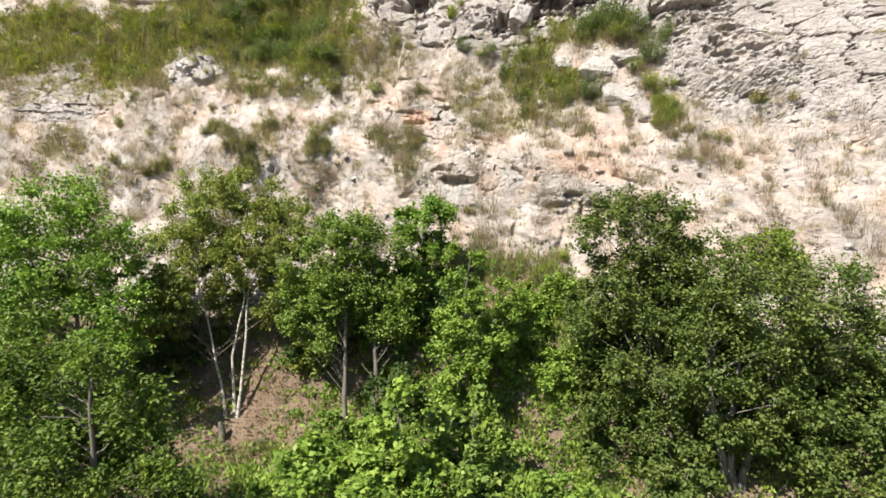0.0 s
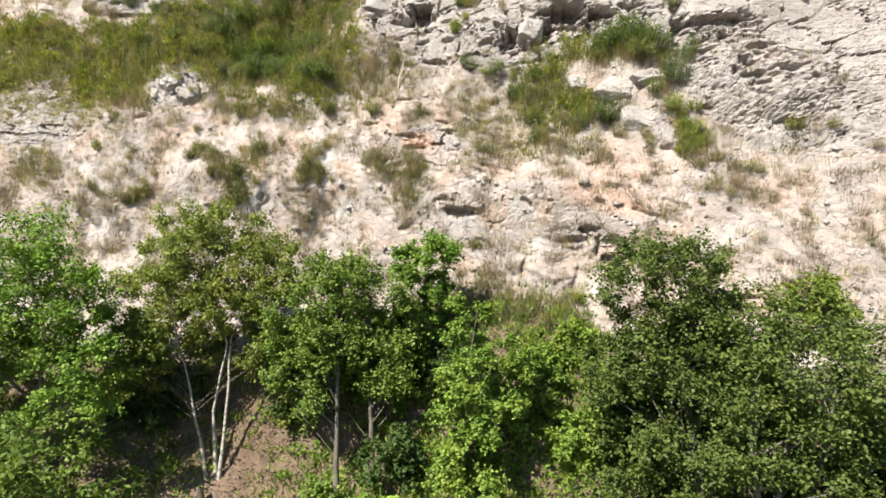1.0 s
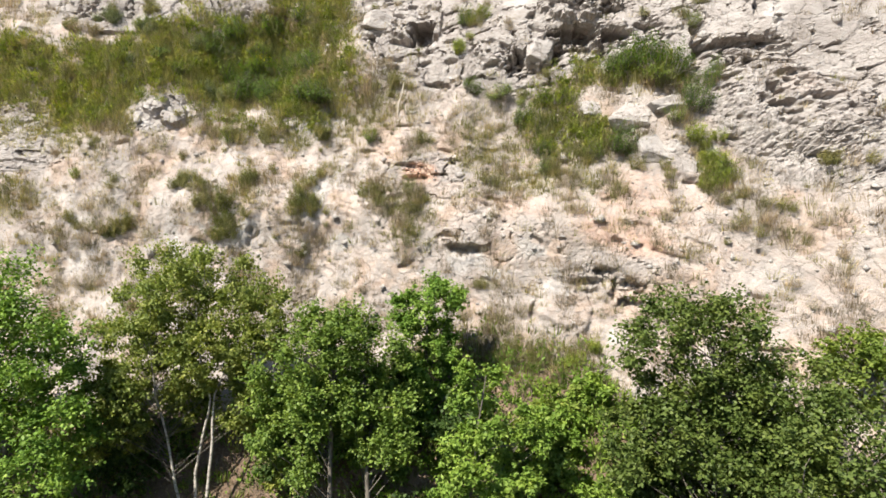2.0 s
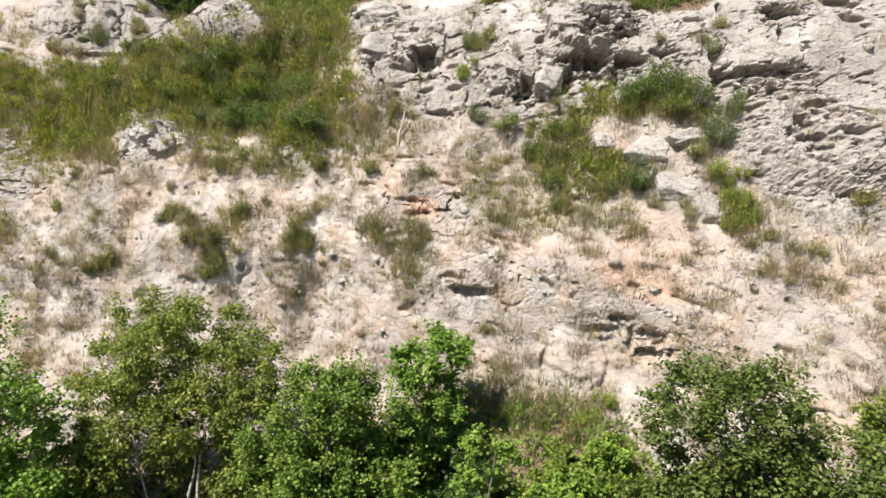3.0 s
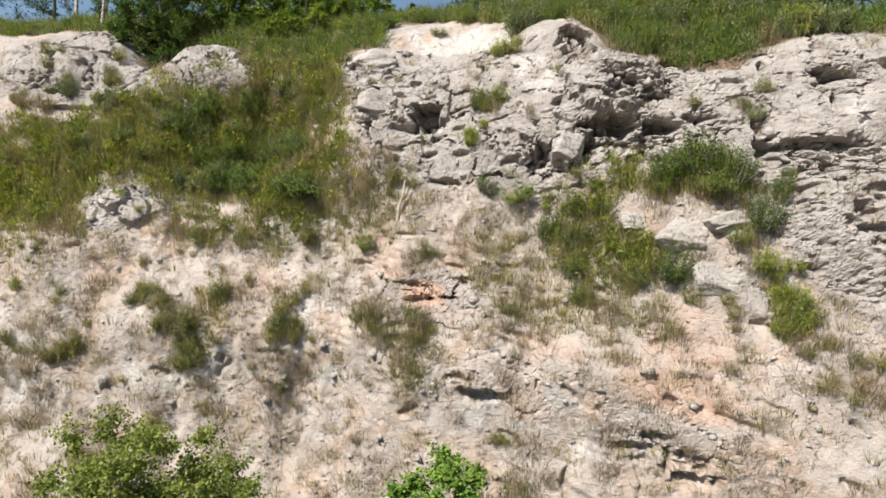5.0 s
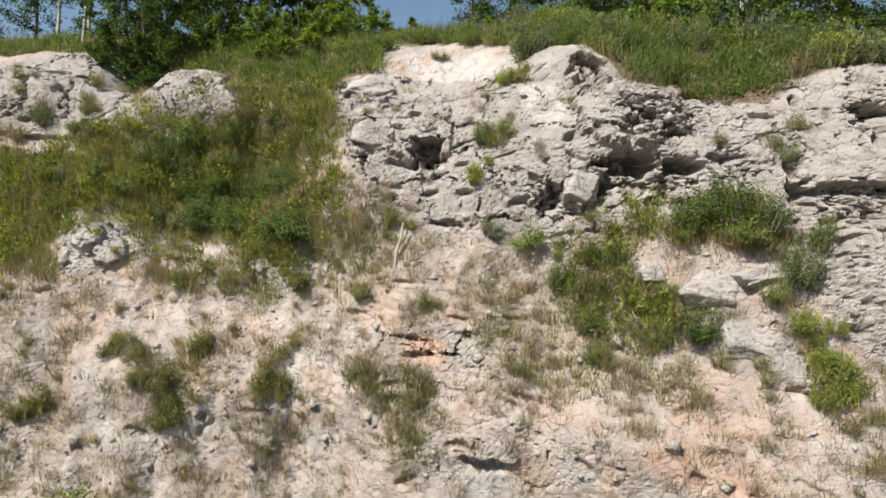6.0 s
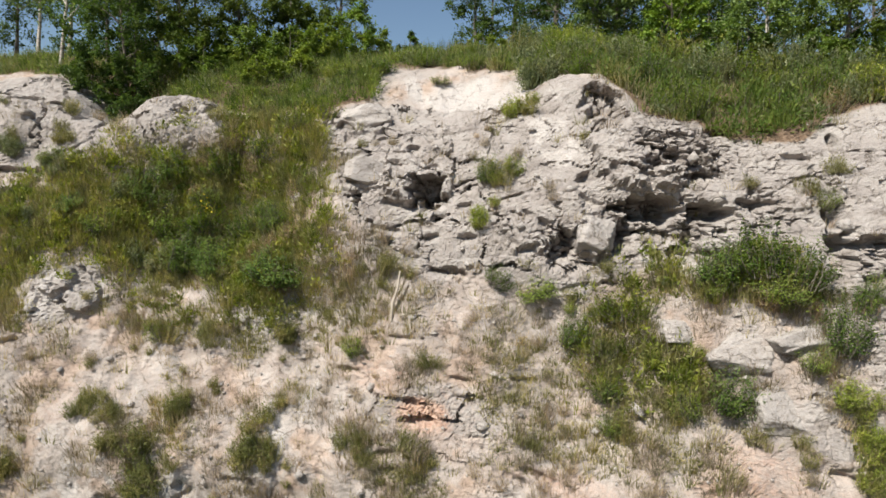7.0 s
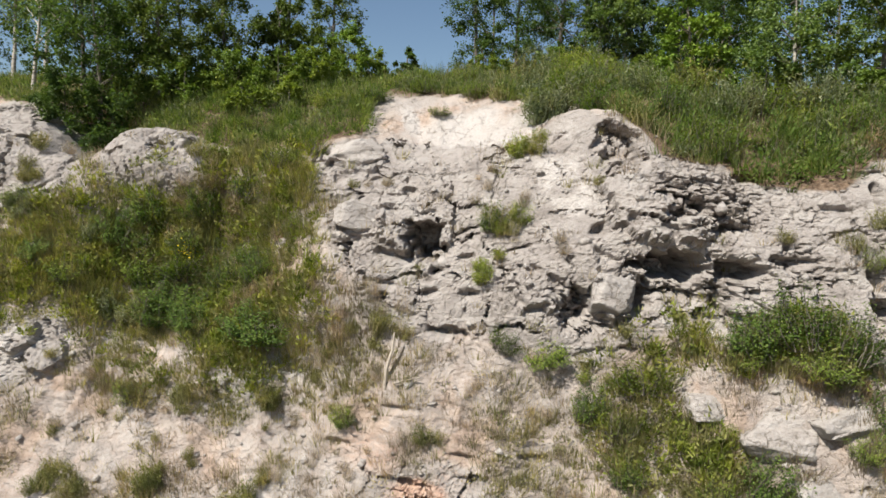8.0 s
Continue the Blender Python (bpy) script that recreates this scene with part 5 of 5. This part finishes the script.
SLOPE_CLUMPS = [(-4.62, 8.58, 0.97, 1.32, 'h'), (-4.8, 8.33, 1.19, 0.98, 'o'), (-4.27, 8.42, 0.83, 0.83, 'h'), (-4.11, 8.02, 0.41, 0.58, 'o'), (-7.43, 7.48, 0.84, 1.45, 'h'), (-7.23, 8.04, 0.6, 0.76, 'o'), (-2.47, 8.59, 0.91, 0.78, 'h'), (-2.13, 8.4, 0.78, 0.65, 'o'), (-2.74, 10.8, 0.57, 0.61, 'g'), (-2.08, 10.79, 0.53, 0.37, 'w'), (-3.45, 9.94, 0.52, 0.49, 'w'), (-0.97, 10.64, 0.54, 0.9, 'h'), (-1.19, 8.42, 1.01, 1.08, 'o'), (-1.03, 8.76, 0.63, 0.63, 'h'), (-10.96, 7.53, 1.04, 0.9, 'h'), (-10.53, 8.38, 0.59, 0.42, 'o'), (-9.25, 7.06, 0.81, 0.49, 'o'), (-4.61, 7.18, 0.71, 0.57, 'o'), (-5.5, 7.33, 0.36, 0.58, 'o')]
SLOPE_WEEDS = [(-7.49, 8.75, 0.84, 0.61, 'w'), (-2.31, 8.2, 0.91, 0.85, 'w'), (-11.23, 8.77, 0.52, 0.87, 'o'), (-6.87, 7.07, 0.6, 0.68, 'w'), (-1.79, 7.89, 0.65, 0.78, 'w'), (0.22, 8.61, 0.74, 0.49, 'w'), (-2.61, 9.9, 0.53, 0.6, 'w'), (-2.36, 10.16, 0.53, 0.4, 'w'), (0.91, 9.14, 0.61, 0.55, 'h'), (4.1, 9.19, 0.51, 0.73, 'w'), (3.01, 9.24, 0.55, 0.73, 'w'), (3.21, 8.71, 0.36, 0.48, 'w'), (5.62, 8.69, 0.5, 0.75, 'w'), (5.73, 9.31, 0.37, 0.62, 'w'), (0.19, 10.74, 0.63, 0.5, 'w'), (-0.08, 11.54, 0.64, 0.51, 'w'), (1.4, 11.29, 0.63, 0.63, 'w'), (1.05, 12.21, 0.51, 0.39, 'w'), (1.51, 8.87, 0.49, 0.36, 'w'), (5.31, 9.75, 1.43, 0.5, 'o')]
LOW_CLUMPS = [(-12.56, 7.64, 0.86, 0.74, 'o'), (-10.83, 7.63, 1.01, 0.7, 'h'), (-11.78, 7.03, 1.59, 1.2, 'w'), (-11.35, 7.53, 0.99, 0.99, 'o'), (-12.61, 6.67, 1.22, 0.82, 'w'), (-7.29, 7.62, 1.06, 1.67, 'h'), (-8.08, 8.47, 1.08, 1.08, 'o'), (5.72, 8.51, 0.47, 0.73, 'w'), (7.64, 8.14, 0.93, 0.93, 'o'), (6.96, 7.84, 0.47, 0.47, 'o'), (6.85, 9.46, 0.79, 1.44, 'y'), (7.5, 9.24, 0.76, 0.91, 'o'), (9.1, 8.49, 1.24, 0.62, 'w'), (0.95, 6.53, 1.05, 0.58, 'o'), (2.25, 5.02, 0.73, 0.59, 'y'), (3.23, 4.93, 1.15, 0.59, 'y'), (3.84, 5.1, 0.87, 0.56, 'y'), (1.77, 5.84, 0.87, 0.87, 'w'), (1.22, 5.33, 0.86, 0.86, 'w')]
FOOT_CLUMPS = [(0.81, 4.86, 1.0, 0.85, 'w'), (1.59, 4.74, 0.98, 0.84, 'o'), (2.61, 4.86, 0.84, 0.7, 'w'), (2.34, 4.63, 0.98, 0.56, 'o'), (0.4, 5.47, 0.58, 0.73, 'w'), (-4.1, 6.05, 0.81, 0.65, 'w'), (-5.41, 7.47, 0.5, 0.84, 'w'), (-4.68, 6.9, 0.82, 0.66, 'w'), (-2.64, 6.18, 0.62, 0.62, 'w'), (-12.89, 5.46, 1.22, 1.02, 'w'), (-11.5, 5.53, 1.17, 0.98, 'w'), (8.56, 8.21, 0.76, 0.61, 'w'), (3.58, 9.3, 0.59, 0.59, 'w'), (1.63, 9.07, 0.59, 0.59, 'w'), (3.02, 8.86, 0.59, 0.59, 'w'), (9.25, 7.79, 0.93, 0.46, 'w')]
GULLY = [(-9.3, 14.4, 1.0, 0.8, "d"), (-8.4, 14.9, 1.1, 0.9, "d"), (-7.2, 14.2, 1.0, 0.8, "g"), (-6.0, 13.4, 1.1, 0.9, "d"), (-5.2, 13.5, 0.9, 0.9, "d"), (-6.9, 15.1, 1.2, 0.9, "d"), (-5.9, 15.5, 1.1, 0.8, "d"), (-8.6, 13.6, 1.0, 0.8, "g"), (-9.9, 13.3, 1.1, 0.8, "g"), (-10.8, 14.0, 1.0, 0.8, "y"), (-7.8, 12.9, 1.0, 0.8, "g"),
         (-6.6, 12.4, 1.0, 0.8, "d"), (-4.7, 14.6, 0.9, 0.8, "g"), (-5.0, 16.0, 1.0, 0.7, "g"), (-12.6, 13.3, 1.1, 0.8, "y"), (-11.8, 12.6, 1.0, 0.7, "g"), (-13.8, 13.4, 1.1, 0.8, "o"), (-15.2, 13.2, 1.1, 0.8, "y"), (-4.2, 16.3, 0.9, 0.6, "g")]
SOIL_WEEDS = [(-2.3, 12.9, 0.8, 0.6, "w"), (-3.4, 12.5, 0.9, 0.6, "w"), (-2.8, 12.0, 0.9, 0.6, "w"), (-3.7, 11.9, 0.8, 0.5, "o"), (-2.2, 11.5, 0.6, 0.5, "w"), (-3.3, 11.2, 0.7, 0.5, "o"), (-3.7, 13.2, 0.9, 0.7, "w"), (-2.5, 12.2, 1.0, 0.7, "o"), (-1.9, 12.6, 0.8, 0.6, "w"), (9.9, 9.9, 1.4, 0.6, "o"), (11.0, 9.4, 0.8, 0.5, "w"), (8.2, 8.9, 0.9, 0.7, "o"),
              (-13.6, 11.6, 1.0, 0.8, "y"), (-12.6, 9.2, 0.8, 0.5, "y"), (-12.4, 10.3, 0.9, 0.6, "o"), (-10.4, 10.0, 0.7, 0.5, "w"), (-13.4, 9.9, 1.0, 0.7, "w")]
BUSHES = THICKET + LEDGE_BUSHES + WALL_BUSHES + GULLY_FOOT + SLOPE_CLUMPS + SLOPE_WEEDS + LOW_CLUMPS + FOOT_CLUMPS + GULLY + SOIL_WEEDS
rgb = np.random.default_rng(77)
# more weeds on the bare slope
for q in range(36):
    x, z = rgb.uniform(-15, 9), rgb.uniform(5.8, 12.2)
    if x > 0 and z < 10 and rgb.random() < 0.55 or x > -1 and z > 11:
        continue
    k = rgb.uniform(0.35, 0.85)
    BUSHES.append((x, z, k, k * rgb.uniform(0.5, 0.9), ("wwow" if x < 0 else "wwww")[int(rgb.integers(0, 4))]))
used = {}
# dense bushes in the grassed gully
for q in range(90):
    x, z = rgb.normal(-7.8, 2.8), rgb.normal(13.8, 1.0)
    if x > -4.6 or z > 16.2 or z < 11.9 + 0.1 * abs(x + 7):
        continue
    k = rgb.uniform(0.7, 1.7)
    BUSHES.append((x, z, k, k * rgb.uniform(0.4, 0.65), "dgoowroyso"[int(rgb.integers(0, 10))]))
# mounds of herbs and low bushes along the rim: x, distance, width, height, model
RIM_BUSHES = [(2.93, 23.89, 0.76, 0.61, "o"), (3.26, 23.45, 0.89, 0.74, "o"), (3.7, 23.06, 1.02, 0.58, "s"), (4.42, 23.27, 1.05, 0.67, "g"), (4.3, 23.81, 1.08, 0.77, "g"), (4.91, 23.12, 1.2, 0.9, "g"), (5.12, 22.61, 0.87, 0.65, "r"), (5.41, 22.38, 0.72, 0.72, "w"), (5.86, 22.27, 1.16, 0.87, "g"), (6.29, 22.12, 0.87, 0.87, "o"), (6.69, 22.21, 0.74, 0.89, "g"), (7.48, 22.57, 0.78, 0.62, "r"), (7.89, 22.65, 0.95, 0.63, "s"), (8.5, 22.42, 0.96, 0.64, "s"), (-0.38, 27.08, 1.09, 0.46, "g"), (0.45, 26.37, 1.05, 0.44, "o"), (-1.67, 28.04, 1.15, 0.48, "g"), (2.45, 25.46, 0.84, 0.5, "o")]
for q in range(120):
    x, y = rgb.uniform(0.6, 11.5), 0
    y = rgb.uniform(24.4, 30.5) - 0.26 * x
    k = rgb.uniform(0.7, 1.7)
    RIM_BUSHES.append((x, y, k, k * rgb.uniform(0.45, 0.8), "ggydsso"[int(rgb.integers(0, 7))]))
for q in range(18):
    k = rgb.uniform(0.6, 1.4)
    RIM_BUSHES.append((rgb.uniform(-7.5, -0.5), rgb.uniform(26.4, 30.0), k, k * rgb.uniform(0.3, 0.55), "gdgy"[int(rgb.integers(0, 4))]))
def clump(x, z, w, h, kind):
    """One bush, or a loose group of smaller tufts where the growth is uneven or taller than wide."""
    if kind in "gd" or max(w, h) < 0.42:
        return [(x, z, w, h, kind)]
    n = int(np.clip(round(3 * w * h / 0.6), 1, 4)) if kind != "w" else 2
    out = []
    for _ in range(n):
        k = rgb.uniform(0.42, 0.72) * (w * h) ** 0.5
        mixed = kind if rgb.random() < 0.75 else {"h": "o", "o": "w", "y": "o", "w": "w", "s": "o", "r": "w"}[kind]
        out.append((x + w * rgb.uniform(-0.38, 0.38), z + h * rgb.uniform(0.0, 0.65), k * 1.15, k * rgb.uniform(0.65, 1.0), mixed))
    return out


for x, z, w, h, kind in [c for b in BUSHES for c in clump(*b)]:
    p = spot(x, z)
    m = Matrix.LocRotScale(p + Vector((0, -0.03, 0.02)), Euler((rgb.normal(0.3, 0.15), rgb.normal(0, 0.2), rgb.uniform(0, 6.28))), (w, w * 0.9, h))
    if kind not in used:
        used[kind] = MODELS[kind]
        MODELS[kind].matrix_basis = m
    else:
        made = copy_thing(MODELS[kind], Matrix())
        made.matrix_basis = m
for x, y, w, h, kind in RIM_BUSHES:
    p = on_ground(x, y)
    if p.z < 16.9 - 0.1 * max(x, 0):
        continue
    made = copy_thing(MODELS[kind], Matrix())
    made.matrix_basis = Matrix.LocRotScale(p + Vector((0, -0.03, 0.0)), Euler((rgb.normal(0, 0.08), rgb.normal(0, 0.08), rgb.uniform(0, 6.28))), (w, w * 0.9, h))


# ---- loose blocks on the slope ----
def boulder(label, x, z, size, turn, seed, sink=0.15):
    """A bedded limestone block: a rounded cube cut by bedding steps."""
    bm = bmesh.new()
    bmesh.ops.create_cube(bm, size=1.0)
    bmesh.ops.subdivide_edges(bm, edges=bm.edges[:], cuts=19, use_grid_fill=True)
    off = Vector((seed * 3.1, seed * 1.7, seed * 5.3))
    rg = random.Random(seed)
    planes = [(Vector(n).normalized(), rg.uniform(0.40, 0.5)) for n in ((1, 0.2, 0.1), (-1, 0.1, -0.1), (0.1, 1, 0), (0.1, -1, 0.1), (0.1, 0.1, 1), (0, 0.1, -1))]
    planes += [(Vector((rg.gauss(0, 1), rg.gauss(0, 1), rg.gauss(0, 1))).normalized(), rg.uniform(0.44, 0.58)) for _ in range(10)]
    for v in bm.verts:
        d = v.co.normalized()
        r = min(h / max(0.02, n.dot(d)) for n, h in planes)
        p = d * r
        band = math.floor((p.z + 0.05 * noise.noise(p * 3 + off)) * 6)
        k = 0.05 * noise.noise(p * 3 + off) + 0.03 * noise.noise(p * 9 + off) + 0.06 * noise.noise(Vector((band * 2.7, seed, 0.3)))
        v.co = p * (1 + 1.5 * k)
    me = bpy.data.meshes.new("boulder")
    bm.to_mesh(me)
    bm.free()
    shade_smooth(me)
    ob = part_mesh("boulder", me, BOULDER)
    ob.matrix_world = Matrix.LocRotScale(spot(x, z) + Vector((0, sink, -sink * 0.3)), Euler([radians(a) for a in turn]), size)
    return tagged(ob, label, "boulder", "limestone blocks on the slope")


boulder("small pale limestone block among green bushes", 3.95, 11.85, (0.8, 0.7, 0.5), (-10, 4, 10), 1)
boulder("large pale bedded limestone block on the slope", 5.0, 11.45, (1.35, 0.9, 0.75), (-24, -6, -8), 2, 0.22)
boulder("pale limestone block leaning on another block", 5.8, 11.75, (1.0, 0.8, 0.5), (-20, -16, 12), 3, 0.2)
boulder("smooth grey limestone slab leaning on the slope", 5.55, 10.6, (1.4, 0.6, 1.0), (-28, 4, 12), 4, 0.16)
boulder("pale limestone block under the rim", -3.15, 16.35, (1.35, 0.9, 0.75), (-10, -10, 6), 7)
boulder("pale limestone block at the edge of the grass", -2.85, 14.8, (1.1, 0.8, 0.7), (-10, 18, 10), 8)
boulder("squarish pale limestone block at the foot of the ledge", 2.4, 13.5, (0.85, 0.7, 0.75), (-6, 6, 4), 10)

# ---- small things ----
def dead_wood(name, label, points, radius, bark=BARK_DEAD):
    o = np.array(points[0])
    me = quick_mesh(name, *tube(np.array(points) - o, np.linspace(radius, radius * 0.4, len(points)), 7))
    shade_smooth(me)
    ob = part_mesh(name, me, bark)
    ob.location = points[0]
    return tagged(ob, label, "dead wood")


p = spot(-1.95, 11.55)
dead_wood("dead_sapling", "thin grey dead trunk standing on the slope", [(p.x, p.y - 0.05, p.z - 0.1), (p.x + 0.02, p.y - 0.04, p.z + 0.3), (p.x + 0.12, p.y + 0.03, p.z + 0.65), (p.x + 0.15, p.y + 0.12, p.z + 1.0)], 0.045)
p = spot(-1.75, 11.6)
dead_wood("fallen_branch", "bleached fallen branch on the slope", [(p.x, p.y - 0.08, p.z), (p.x + 0.25, p.y - 0.1, p.z + 0.08), (p.x + 0.5, p.y - 0.1, p.z + 0.14)], 0.025)
def bare_tree(x, y, h):
    """A dead birch: a leaning white trunk and a few bare branches."""
    g = on_ground(x, y)
    rg = np.random.default_rng(91)
    root = new("dead_birch")
    root.location = g
    pts = wander((0, 0, -0.1), (0.5, 0, h), 9, 0.02, rg)
    part_mesh("trunk", quick_mesh("trunk", *tube(pts, np.linspace(0.07, 0.015, 9), 7)), BARK_BIRCH, root)
    for k in range(9):
        a = pts[3 + k % 5]
        tip = a + np.array([rg.uniform(-1.2, 1.2), rg.uniform(-0.5, 0.5), rg.uniform(0.5, 1.3)])
        part_mesh("limb", quick_mesh("limb", *tube(wander(a, tip, 6, 0.03, rg), np.linspace(0.03, 0.006, 6), 5)), BARK_BIRCH, root)
    return tagged(root, "dead white birch with bare branches on the hilltop", "tree")


bare_tree(-14.2, 29.0, 4.6)
p = on_ground(-6.0, 15.9)
dead_wood("tree_stump", "dark rotten stump on the bare earth", [(p.x, p.y, p.z - 0.1), (p.x + 0.02, p.y, p.z + 0.2), (p.x - 0.05, p.y, p.z + 0.5)], 0.14, BARK_GREY)
p = spot(-7.2, 13.9)
fl = np.array(p) + np.random.default_rng(5).normal(0, 1, (90, 3)) * np.array([0.16, 0.1, 0.12]) + np.array([0, -0.15, 0.3])
tagged(part_mesh("yellow_flowers", quick_mesh("yellow_flowers", *leaves(fl, 0.05, 0.05, np.random.default_rng(6), -0.4)), FLOWER), "cluster of small yellow flowers in the grass", "flowers", kind="stuff")


# ---- loose stones on the slope ----
def stones(at, size):
    """Angular chips: squashed eight-faced pieces with uneven corners."""
    n = len(at)
    base = np.array([(1, 0, 0), (-1, 0, 0), (0, 1, 0), (0, -1, 0), (0, 0, 1), (0, 0, -1)], float)
    tri = np.array([(0, 2, 4), (2, 1, 4), (1, 3, 4), (3, 0, 4), (2, 0, 5), (1, 2, 5), (3, 1, 5), (0, 3, 5)])
    v = base[None] * rng.uniform(0.6, 1.3, (n, 6, 1)) + rng.normal(0, 0.22, (n, 6, 3))
    a = rng.uniform(0, 2 * math.pi, n)
    c, s_ = np.cos(a)[:, None], np.sin(a)[:, None]
    v = np.stack([v[..., 0] * c - v[..., 1] * s_, v[..., 0] * s_ + v[..., 1] * c, v[..., 2] * 0.7], -1)
    k = size * np.exp(rng.normal(0, 0.55, n))
    v = v * k[:, None, None] + at[:, None]
    f = tri[None] + 6 * np.arange(n)[:, None, None]
    return v.reshape(-1, 3), f.reshape(-1, 3)


tagged(part_mesh("loose_stones", quick_mesh("loose_stones", *stones(scatter(on_face * (0.15 + patch2) * (1 - 0.8 * green), 3200), 0.045)), BOULDER), "pale limestone chips strewn over the slope", "stones", kind="stuff")
